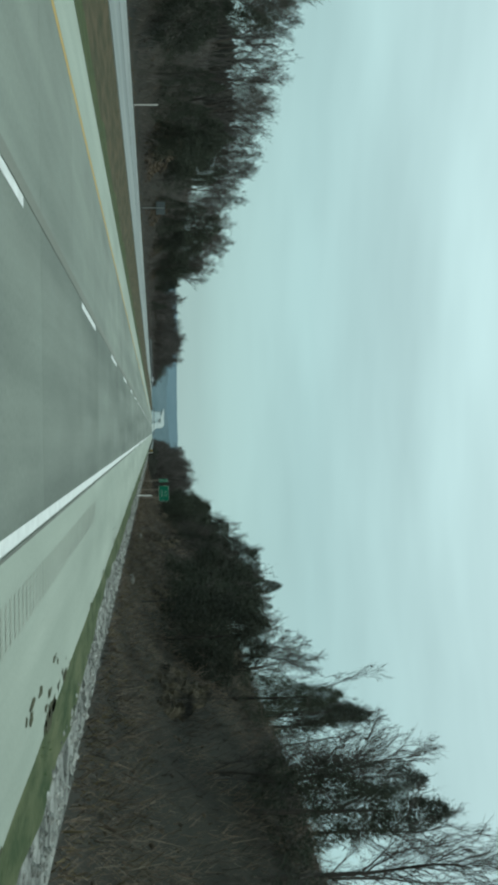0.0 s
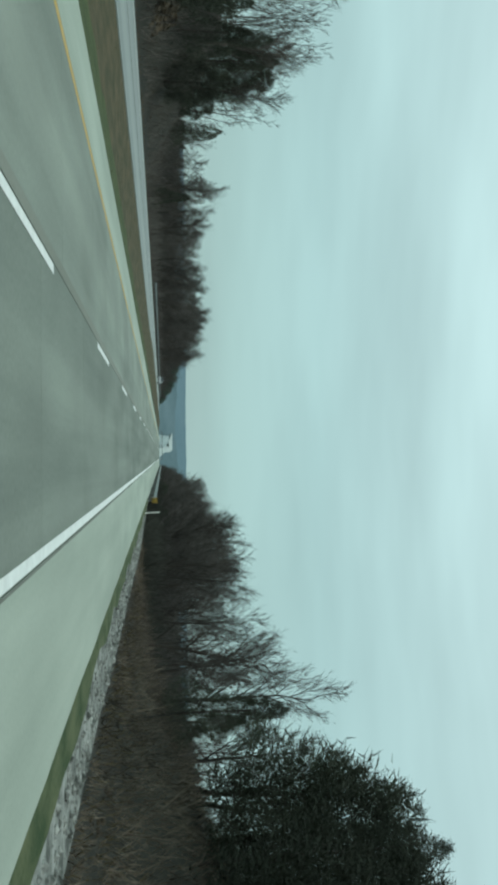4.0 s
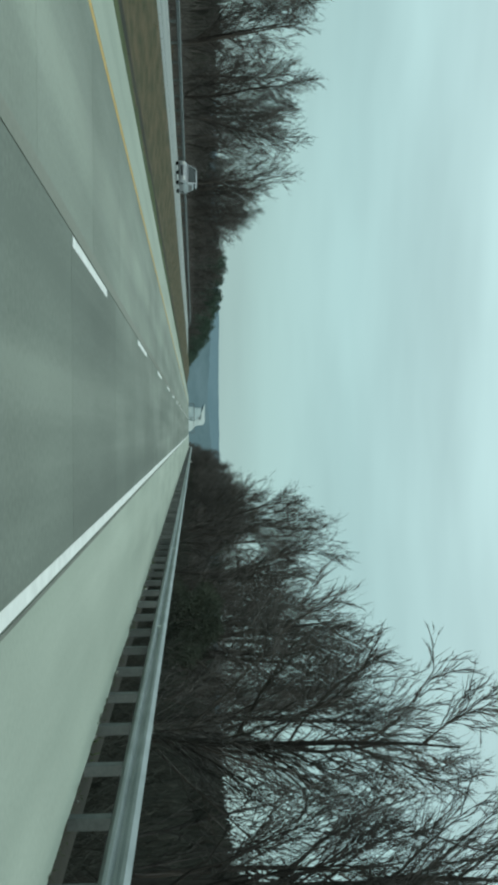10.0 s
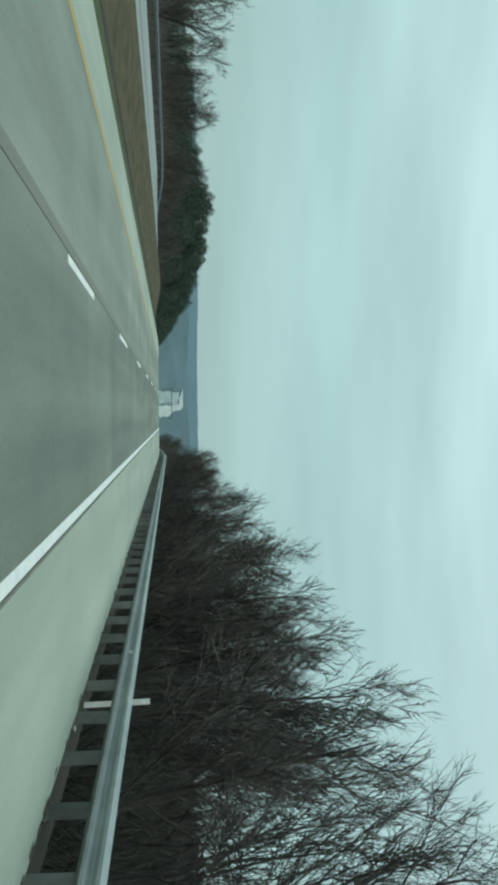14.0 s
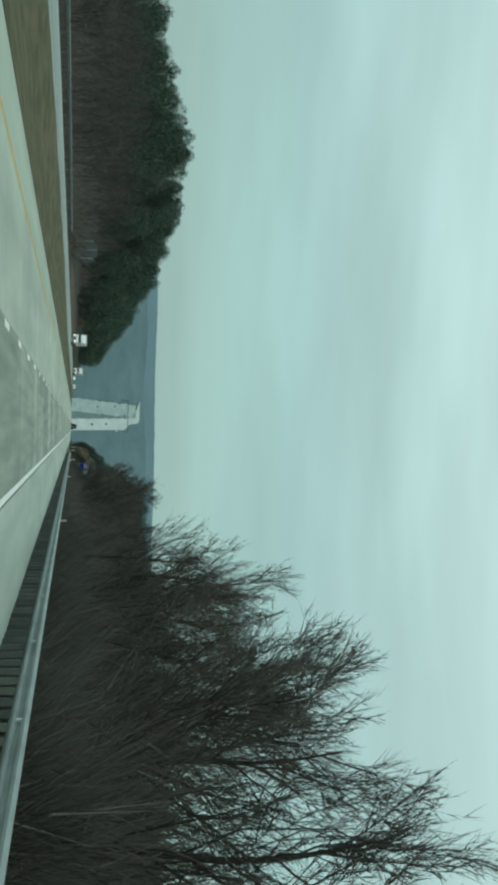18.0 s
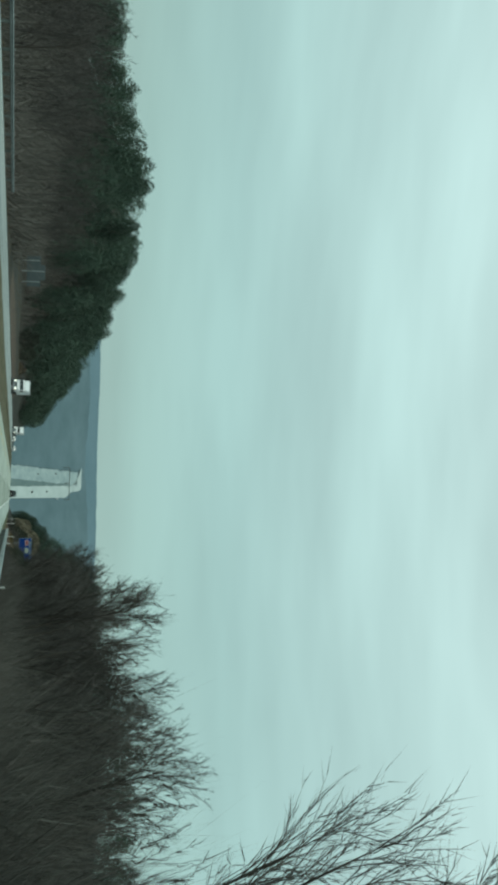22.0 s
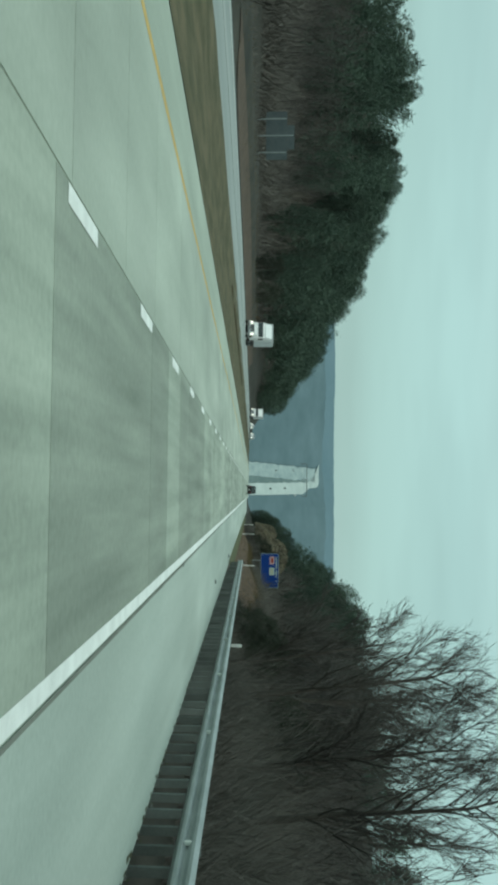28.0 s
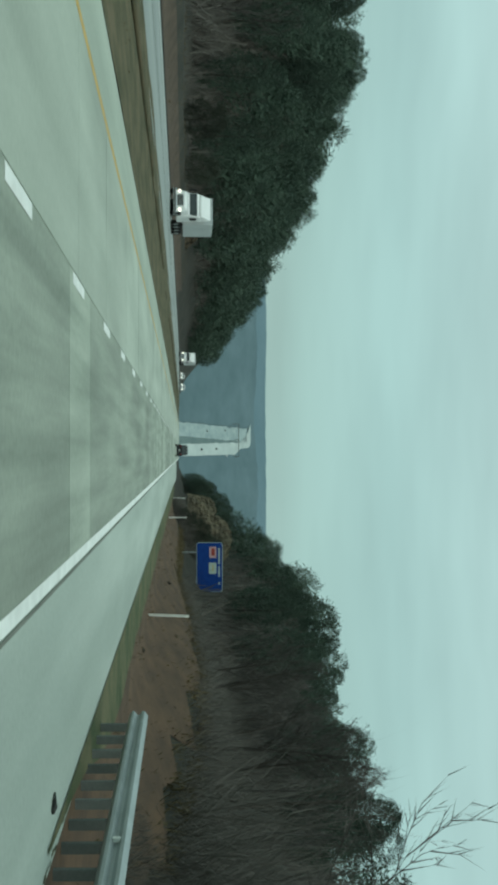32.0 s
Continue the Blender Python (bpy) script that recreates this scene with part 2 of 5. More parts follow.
M_TURF = surface("verge_turf", (0.034, 0.060, 0.021), (0.108, 0.124, 0.060), 0.7, 12, 0.95, 0.5, contrast=0.15, stretch=(3.0, 1, 1))
M_MOSS = surface("moss_dirt", (0.035, 0.04, 0.02), (0.09, 0.09, 0.05), 2, 20, 0.95, 0.4)
M_STAIN = surface("stained_concrete", (0.17, 0.18, 0.15), (0.26, 0.275, 0.235), 0.4, 14, 0.8, 0.1, stretch=(2, 0.1, 1))
M_RUMBLE = surface("grooved_concrete", (0.285, 0.31, 0.26), (0.39, 0.42, 0.355), 1, 14, 0.85, 0.1)
M_SIGN_G = surface("green_sign_sheeting", (0.002, 0.11, 0.062), (0.004, 0.14, 0.08), 2, 30, 0.4, 0.0)
M_LETTER = surface("dull_white_sheeting", (0.36, 0.46, 0.41), (0.46, 0.56, 0.51), 3, 30, 0.5, 0.0)
M_SIGN_B = surface("blue_sign_sheeting", (0.004, 0.035, 0.20), (0.006, 0.05, 0.26), 2, 30, 0.4, 0.0)
M_SIGN_Y = surface("yellow_sign_sheeting", (0.50, 0.33, 0.045), (0.62, 0.42, 0.07), 3, 30, 0.4, 0.0)
M_LOGO_R = surface("pale_red_panel", (0.45, 0.30, 0.30), (0.6, 0.42, 0.42), 4, 30, 0.5, 0.0)
M_LOGO_D = surface("dark_red_print", (0.25, 0.04, 0.03), (0.33, 0.06, 0.05), 4, 30, 0.5, 0.0)
M_LOGO_Y = surface("ochre_print", (0.45, 0.36, 0.16), (0.52, 0.43, 0.2), 4, 30, 0.5, 0.0)
M_ALU = surface("bare_aluminium", (0.09, 0.115, 0.12), (0.13, 0.155, 0.16), 1.5, 20, 0.6, 0.02, metal=0.4)
M_WOOD = surface("weathered_wood", (0.17, 0.15, 0.12), (0.29, 0.26, 0.22), 2, 20, 0.9, 0.3, stretch=(1, 1, 0.2))
M_BLACK = surface("matt_black", (0.012, 0.012, 0.012), (0.025, 0.025, 0.025), 3, 30, 0.6, 0.0)
M_TYRE = surface("tyre_rubber", (0.012, 0.012, 0.012), (0.03, 0.03, 0.028), 4, 40, 0.9, 0.2)
M_WHITE_PAINT = surface("white_vehicle_paint", (0.72, 0.74, 0.73), (0.80, 0.82, 0.81), 1, 20, 0.25, 0.0, spec=0.5)
M_DARK_PAINT = surface("dark_vehicle_paint", (0.015, 0.016, 0.018), (0.03, 0.032, 0.035), 1, 20, 0.25, 0.0, spec=0.5)
M_SILVER = surface("silver_vehicle_paint", (0.30, 0.32, 0.33), (0.40, 0.42, 0.43), 1, 20, 0.3, 0.0, metal=0.5)
M_TRAILER = surface("pale_grey_panel", (0.42, 0.46, 0.46), (0.52, 0.56, 0.56), 0.6, 10, 0.5, 0.02)
M_CHROME = surface("chrome", (0.55, 0.56, 0.57), (0.65, 0.66, 0.67), 2, 20, 0.15, 0.0, metal=1.0)
M_DARK_GLASS = surface("dark_glass", (0.012, 0.02, 0.02), (0.02, 0.03, 0.03), 1, 10, 0.08, 0.0, spec=0.6)
M_TAIL = surface("red_lens", (0.12, 0.006, 0.006), (0.16, 0.01, 0.01), 4, 30, 0.2, 0.0)
# far road and median colours include the haze of distance, the second road more
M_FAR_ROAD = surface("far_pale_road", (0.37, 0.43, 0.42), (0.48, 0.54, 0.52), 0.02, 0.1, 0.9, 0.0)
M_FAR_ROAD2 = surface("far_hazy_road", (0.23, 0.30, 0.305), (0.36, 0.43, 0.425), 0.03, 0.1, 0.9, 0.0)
M_FAR_MEDIAN = surface("far_hazy_median", (0.115, 0.165, 0.165), (0.155, 0.21, 0.205), 0.03, 0.3, 0.9, 0.0)
# blue-grey distance haze is mixed into both of these hill colours
M_RIDGE = surface("haze_tinted_ridge", (0.095, 0.148, 0.166), (0.135, 0.196, 0.218), 0.008, 0.03, 1.0, 0.0)
M_RIDGE2 = surface("haze_blue_ridge", (0.118, 0.188, 0.22), (0.148, 0.222, 0.258), 0.004, 0.05, 1.0, 0.0)
M_HEADLIGHT = bpy.data.materials.new("lit_headlight")
M_HEADLIGHT.use_nodes = True
hb = M_HEADLIGHT.node_tree.nodes["Principled BSDF"]
hb.inputs["Base Color"].default_value = (0.8, 0.8, 0.75, 1)
hb.inputs["Emission Color"].default_value = (1.0, 0.93, 0.78, 1)
hb.inputs["Emission Strength"].default_value = 2.0


# ---- helpers for meshes ----
def smooth(a, b, t):
    t = min(1.0, max(0.0, (t - a) / (b - a)))
    return t * t * (3 - 2 * t)


def mesh_of(name, verts, faces, material, shade=False):
    me = bpy.data.meshes.new(name)
    me.from_pydata([tuple(v) for v in verts], [], [tuple(f) for f in faces])
    for q in (material if isinstance(material, (list, tuple)) else [material]):
        me.materials.append(q)
    if shade:
        me.polygons.foreach_set("use_smooth", [True] * len(me.polygons))
    me.update()
    return me


def part(name, data, material, parent, label=""):
    """One mesh object under a thing; data: a bmesh, or a finished mesh."""
    if isinstance(data, bmesh.types.BMesh):
        me = bpy.data.meshes.new(name)
        data.to_mesh(me); data.free()
        me.materials.append(material)
        data = me
    ob = new(name, data)
    ob.parent = parent
    return tagged(ob, label)


def thing(name, label, category, group="", m=None):
    ob = new(name)
    ob.empty_display_size = 0.3
    if m is not None:
        ob.matrix_basis = m
    return tagged(ob, label, category, group)


def box(bm, x0, x1, y0, y1, z0, z1, bevel=0.0):
    r = bmesh.ops.create_cube(bm, size=1.0, matrix=Matrix.Translation(((x0 + x1) / 2, (y0 + y1) / 2, (z0 + z1) / 2)) @ Matrix.Diagonal((x1 - x0, y1 - y0, z1 - z0, 1)))
    if bevel:
        es = {e for v in r["verts"] for e in v.link_edges}
        bmesh.ops.bevel(bm, geom=list(es), offset=bevel, segments=2, affect="EDGES", profile=0.5)


def boxes(*args, bevel=0.0):
    bm = bmesh.new()
    for a in args:
        box(bm, *a, bevel=bevel)
    return bm


# ---- the lie of the land (metres; x from the right edge line, y along the road) ----
END_A = 572.0          # from here on the rail posts and lane dashes stand closer
RAIL_0, RAIL_1 = 225.5, 747.5
CREST = 950.0


GRADE, BROW = 0.054, 548.0    # past the brow the road runs downhill towards the valley


def fall(y):
    v = min(y, 1150.0) - BROW
    return 0.0 if v <= 0 else -GRADE * (v * v / 32 if v < 16 else v - 8)


def hump(y):
    return -0.000052 * max(0.0, min(y, 1150) - CREST) ** 2


def road_z(y):
    return hump(y) + fall(y)


def slope_at(y, d=1.0):
    """The road's slope at y, in degrees."""
    return math.degrees(math.atan((road_z(y + d) - road_z(y - d)) / (2 * d)))


def opposing_lift(y):
    return 0.12 * smooth(640, 780, y)


def opposing_x(y):
    return 1.2 * smooth(600, 760, y)


def ground_z(x, y):
    z = -0.07
    wob = noise.noise((x * 0.06, y * 0.03, 1.3)) * 0.9 + noise.noise((x * 0.2, y * 0.15, 5.3)) * 0.35
    r, s = x - 2.72, -27.6 - x
    road = hump(y)
    if r > 0:
        cut = 1 - smooth(130, 205, y)
        fill = smooth(185, 235, y) * (1 - smooth(585, 675, y))
        z += cut * (8.0 * smooth(3.2, 15, r) + 4 * smooth(14, 45, r))
        z += fill * (-3.0 * smooth(0.5, 7, r) + 3 * smooth(40, 110, r))
        z += smooth(735, 770, y) * 2.2 * smooth(2.2, 5.5, r) * (1 - 0.55 * smooth(772, 808, y))
        z += (smooth(745, 800, y) * 6 * smooth(6, 20, r) + smooth(790, 900, y) * (11 * smooth(4, 22, r) + 10 * smooth(20, 80, r))) * (1 - 0.5 * smooth(75, 170, r))
        z += wob * smooth(3, 12, r) * (1 - 0.8 * smooth(735, 765, y) * (1 - smooth(14, 22, r)))
        z += road * (1 - smooth(5, 25, r))
    elif s > 0:
        cut = 1 - smooth(215, 260, y)
        z += cut * (7.0 * smooth(2.5, 13, s) + 4 * smooth(12, 40, s))
        z += (1 - cut) * (-1.8 * smooth(0.8, 7, s) + 2 * smooth(40, 120, s)) * (1 - smooth(680, 750, y))
        z += smooth(690, 800, y) * (1.4 * smooth(1.0, 5, s) + 4 * smooth(9, 60, s))
        z += smooth(825, 935, y) * (18 * smooth(3, 38, s) + 7 * smooth(35, 75, s) - 9 * smooth(72, 115, s)) * (1 - 0.9 * smooth(150, 280, s))
        z += wob * smooth(3, 12, s)
        z += (road + opposing_lift(y)) * (1 - smooth(5, 40, s))
    else:
        z += road + opposing_lift(y) * smooth(-10, -15, x)
        if -16.2 < x < -9.1:
            z += -0.30 * math.sin(math.pi * (x + 16.2) / 7.1) * (1 - 0.7 * smooth(600, 760, y)) + 0.05 * wob
            # low berm that hides the nearer oncoming lane
            z += 0.40 * smooth(-11.5, -15.3, x) * (1 - smooth(-15.5, -16.2, x)) * smooth(215, 270, y) * (1 - smooth(560, 640, y))
    if y > 1150:
        z -= 230 * smooth(1150, 2100, y)
    return z + fall(y)


def grid_mesh(name, xs, ys, zf, material, shade=True):
    verts = [(x, y, zf(x, y)) for y in ys for x in xs]
    n = len(xs)
    faces = [(j * n + i, j * n + i + 1, (j + 1) * n + i + 1, (j + 1) * n + i) for j in range(len(ys) - 1) for i in range(n - 1)]
    return mesh_of(name, verts, faces, material, shade)


def arange(a, b, d):
    return [a + i * d for i in range(int(round((b - a) / d)) + 1)]


gx = [-4500, -2000, -900, -450, -280, -200] + arange(-160, -60, 10) + arange(-56, -30, 2) + arange(-29, -16.5, 1.6) + [-16.2, -15.4, -14, -12.6, -11, -10, -9.1, -8, 0, 2.6] + [2.72] + arange(3.1, 12, 0.75) + arange(13, 40, 1.8) + arange(44, 160, 9) + [200, 280, 450, 900, 2000, 4500]
gx = sorted(set(round(v, 2) for v in gx))
gy = [-600, -300, -150] + arange(-100, 545, 5) + arange(548, 566, 3) + arange(570, 900, 5) + arange(920, 1200, 20) + arange(1250, 2100, 50) + [2500, 3500, 4900]


def under_road(x, y):
    inner = -16.3 + opposing_x(y)
    if -9.0 < x < 2.8:
        return 0.3
    return 0.3 if -27.0 < x < inner else 0.0


tagged(new("ground", grid_mesh("ground", gx, gy, lambda x, y: ground_z(x, y) - under_road(x, y), M_GROUND)), "dark leaf-littered earth falling and rising beside the highway", "ground", kind="structure")
mx = [-16.4, -15.5, -14.6, -13.6, -12.6, -11.6, -10.6, -9.8, -9.05]
tagged(new("median", mesh_of("median",
    [(x + (opposing_x(y) if x < -14 else 0), y, ground_z(x, y) + 0.03) for y in arange(-80, 1000, 4) for x in mx],
    [(j * 9 + i, j * 9 + i + 1, j * 9 + i + 10, j * 9 + i + 9) for j in range(270) for i in range(8)], M_MEDIAN, True)), "strip of brown and green median grass between the carriageways", "grass", kind="structure")


def strip(name, x0, x1, z, material, label, category, y0=-80, y1=1150, step=10, kind="structure", thick=0.25, far=False, wave=0.0):
    n = int(math.ceil((y1 - y0) / step))
    ys = [y0 + (y1 - y0) * i / n for i in range(n + 1)]
    ys = sorted(set(ys) | {BROW + k for k in range(17) if y0 < BROW + k < y1})
    n = len(ys) - 1
    verts, faces = [], []
    for i, y in enumerate(ys):
        zz = road_z(y) + z + (opposing_lift(y) if far else 0)
        dx = opposing_x(y) if far else 0
        w = wave * noise.noise((y * 0.9, x1, 0.5))
        verts += [(x0 + dx, y, zz), (x1 + dx + w, y, zz), (x1 + dx + w, y, zz - thick), (x0 + dx, y, zz - thick)]
    for i in range(n):
        a, b = 4 * i, 4 * i + 4
        faces += [(a, a + 1, b + 1, b), (a + 1, a + 2, b + 2, b + 1), (a + 3, a, b, b + 3)]
    ob = new(name, mesh_of(name, verts, faces, material))
    return tagged(ob, label, category, kind=kind)


S2 = 579.0   # where the newer, paler concrete begins
ROAD_A = strip("road", -3.70, 0.10, -0.012, M_LANE_R, "worn grey-green concrete driving lane with dark wheel tracks", "road", y1=S2)
PASS_A = strip("road_passing_lane", -7.45, -3.70, -0.012, M_LANE_L, "pale concrete passing lane of the highway", "road", y1=S2)
ROAD_B = strip("road_new", -3.70, 0.10, -0.012, M_LANE_R2, "streaked pale concrete driving lane with dark stains", "road", y0=S2)
PASS_B = strip("road_new_passing_lane", -7.45, -3.70, -0.012, M_LANE_L2, "pale concrete passing lane with faint stains", "road", y0=S2)
strip("shoulder", 0.10, 2.72, 0.0, M_SHOULDER, "pale concrete shoulder beside the driving lane", "road", wave=0.05, step=1.5, y1=222)
strip("shoulder_rail", 0.10, 2.88, 0.0, M_SHOULDER, "pale concrete shoulder along the guard rail", "road", wave=0.05, step=1.5, y0=222, y1=END_A)
strip("shoulder_new", 0.10, 2.98, 0.0, M_SHOULDER_NEW, "newer pale concrete shoulder along the guard rail", "road", wave=0.04, step=1.5, y0=END_A, y1=900)
strip("shoulder_inner", -9.1, -7.45, 0.0, M_SHOULDER, "narrow pale inner shoulder beside the median grass", "road")
strip("road_opposing", -27.0, -16.2, -0.02, M_FAR_LANE, "pale concrete carriageway for oncoming traffic", "road", far=True)
strip("edge_line", -0.075, 0.075, 0.004, M_WHITE, "solid white painted edge line", "road marking", thick=0.003)
strip("edge_tar", 0.10, 0.14, 0.003, M_JOINT, "dark tarred joint beside the white edge line", "road marking", thick=0.002)
strip("yellow_line", -7.40, -7.26, 0.004, M_YELLOW, "solid yellow painted line at the inner shoulder", "road marking", thick=0.003)
strip("centre_joint", -3.88, -3.70, 0.003, M_STAIN, "broad stained joint between the two lanes", "road marking", thick=0.002, y1=S2)
strip("opposing_edge_line", -26.0, -25.86, -0.016, M_WHITE, "white edge line of the oncoming carriageway", "road marking", thick=0.003, far=True)
strip("opposing_joint", -21.2, -21.05, -0.017, M_TAR, "dark joint between the oncoming lanes", "road marking", thick=0.002, far=True)


def dash(length, w):
    x0, x1 = -3.60 - w / 2, -3.60 + w / 2
    ob = new("lane_dash", mesh_of("lane_dash", [(x0, 0, 0), (x1, 0, 0), (x1, length, 0), (x0, length, 0), (x0, 0, -0.003), (x1, 0, -0.003), (x1, length, -0.003), (x0, length, -0.003)],
                                  [(0, 1, 2, 3), (4, 5, 1, 0), (7, 3, 2, 6)], M_WHITE))
    return tagged(ob, "white painted lane dash on concrete", "lane marking", "lane dashes")


for y0, y1, pitch, length, wide in ((19.4 - 5 * 13.0, END_A, 13.0, 4.4, 0.13), (589.65 - 2 * 4.654, 880, 4.654, 1.35, 0.16)):
    proto, y = dash(length, wide), y0
    proto.matrix_basis = pose(0, y, 0.006 + road_z(y), slope_at(y + length / 2, length / 2))
    y += pitch
    while y < y1:
        copy_thing(proto, pose(0, y, 0.006 + road_z(y), slope_at(y + length / 2, length / 2)))
        y += pitch

# ---- guard rails ----
W_PROFILE = ((0.0, 0.0), (-0.02, 0.012), (-0.08, 0.055), (-0.08, 0.095), (-0.015, 0.145), (-0.015, 0.175), (-0.08, 0.225), (-0.08, 0.265), (-0.02, 0.308), (0.0, 0.32))


def w_beam(length, side, tall=1.0, steel=M_STEEL):
    n = len(W_PROFILE)
    verts, faces = [], []
    for k, yy in enumerate((0.0, length)):
        for off in (0.0, 0.008):
            verts += [(side * (px + off), yy, pz * tall) for px, pz in W_PROFILE]
    for i in range(n - 1):
        faces += [(i, i + 1, 2 * n + i + 1, 2 * n + i), (n + i + 1, n + i, 3 * n + i, 3 * n + i + 1)]
    faces += [(0, 2 * n, 3 * n, n), (n - 1, 2 * n - 1, 4 * n - 1, 3 * n - 1)]
    return mesh_of("beam", verts, faces, steel, False)


def guard_rail(x, side, y0, y1, gap, label, top=0.74, beam_len=7.62, post_w=0.15, post_d=0.15, reflect=True, wood=None, tall=1.0, steel=M_STEEL):
    """side 1: traffic on the -x side."""
    g = thing("guard_rail", label, "guard rail", m=pose(x, y0, 0))
    bl = w_beam(beam_len + 0.1, side, tall, steel)
    n = int((y1 - y0) / beam_len)
    for i in range(n):
        b = part("beam", bl, None, g); b.matrix_basis = pose(side * (0.004 if i % 2 else 0.0), i * beam_len, top - 0.32 + road_z(y0 + i * beam_len), math.degrees(math.atan((road_z(y0 + (i + 1) * beam_len) - road_z(y0 + i * beam_len)) / beam_len)))
    rest = y1 - y0 - n * beam_len
    if rest > 0.3:
        b = part("beam", w_beam(rest, side, tall, steel), None, g); b.matrix_basis = pose(0, n * beam_len, top - 0.32 + road_z(y0 + n * beam_len), slope_at(y1))
    bm = boxes((0.02 if side > 0 else -0.02 - post_d, 0.02 + post_d if side > 0 else -0.02, -post_w / 2, post_w / 2, -0.7, top - 0.03), bevel=0.01)
    pm = bpy.data.meshes.new("post"); bm.to_mesh(pm); bm.free(); pm.materials.append(wood or M_POST)
    k = int((y1 - y0) / gap)
    for i in range(k + 1):
        p = part("post", pm, None, g); p.matrix_basis = pose(0, min(i * gap + 0.1, y1 - y0 - 0.1), road_z(y0 + i * gap) + random.uniform(-0.02, 0.03), random.uniform(-1, 1), 0, 0)
    if reflect:
        rm = bpy.data.meshes.new("reflector")
        bm = boxes((-0.03, 0.03, -0.03, 0.03, 0.0, 0.09), bevel=0.012); bm.to_mesh(rm); bm.free(); rm.materials.append(M_PLASTIC)
        for i in range(int((y1 - y0) / (gap * 8))):
            q = part("reflector", rm, None, g); q.matrix_basis = pose(side * -0.05, i * gap * 8 + gap * 3, top - 0.20 + road_z(y0 + i * gap * 8 + gap * 3))
    return g


guard_rail(3.04, 1, RAIL_0, END_A, 1.73, "galvanised steel guard rail on weathered posts beside the shoulder", top=0.76)
guard_rail(3.12, 1, END_A + 0.02, RAIL_1, 0.70, "galvanised steel guard rail with closely set posts", top=0.79, beam_len=3.4, post_w=0.07, post_d=0.13, wood=M_POST_DARK)
guard_rail(-27.5, -1, 275, 700, 3.46, "galvanised guard rail along the far side of the oncoming lanes", reflect=False, tall=0.75, steel=M_DULL_STEEL, wood=M_POST_DARK)


# ---- trees ----
def tube(verts, faces, pts, rads, sides):
    base = len(verts)
    for i, p in enumerate(pts):
        d = (pts[min(i + 1, len(pts) - 1)] - pts[max(i - 1, 0)]).normalized()
        a = d.orthogonal().normalized(); b = d.cross(a)
        for k in range(sides):
            t = 2 * math.pi * k / sides
            verts.append(p + (a * math.cos(t) + b * math.sin(t)) * rads[i])
    for i in range(len(pts) - 1):
        for k in range(sides):
            q, r = base + i * sides + k, base + i * sides + (k + 1) % sides
            faces.append((q, r, r + sides, q + sides))


def blade(verts, faces, p, q, w, rng):
    d = (q - p)
    s = d.cross(Vector((rng.uniform(-1, 1), rng.uniform(-1, 1), rng.uniform(-1, 1))))
    if s.length < 1e-6:
        return
    s = s.normalized() * w / 2
    b = len(verts)
    verts.extend((p - s, p + s, q))
    faces.append((b, b + 1, b + 2))


def grow(p, d, length, n, up, wander, rng):
    pts = [p.copy()]
    for i in range(n):
        d = (d + Vector((rng.gauss(0, wander), rng.gauss(0, wander), rng.gauss(0, wander) + up))).normalized()
        p = p + d * (length / n)
        pts.append(p.copy())
    return pts


def at(pts, t):
    f = t * (len(pts) - 1); i = min(int(f), len(pts) - 2)
    return pts[i].lerp(pts[i + 1], f - i), (pts[i + 1] - pts[i]).normalized()


def off_axis(d, angle, rng):
    a = d.orthogonal().normalized(); a.rotate(Matrix.Rotation(rng.uniform(0, 2 * math.pi), 3, d))
    return (d * math.cos(angle) + a * math.sin(angle)).normalized()


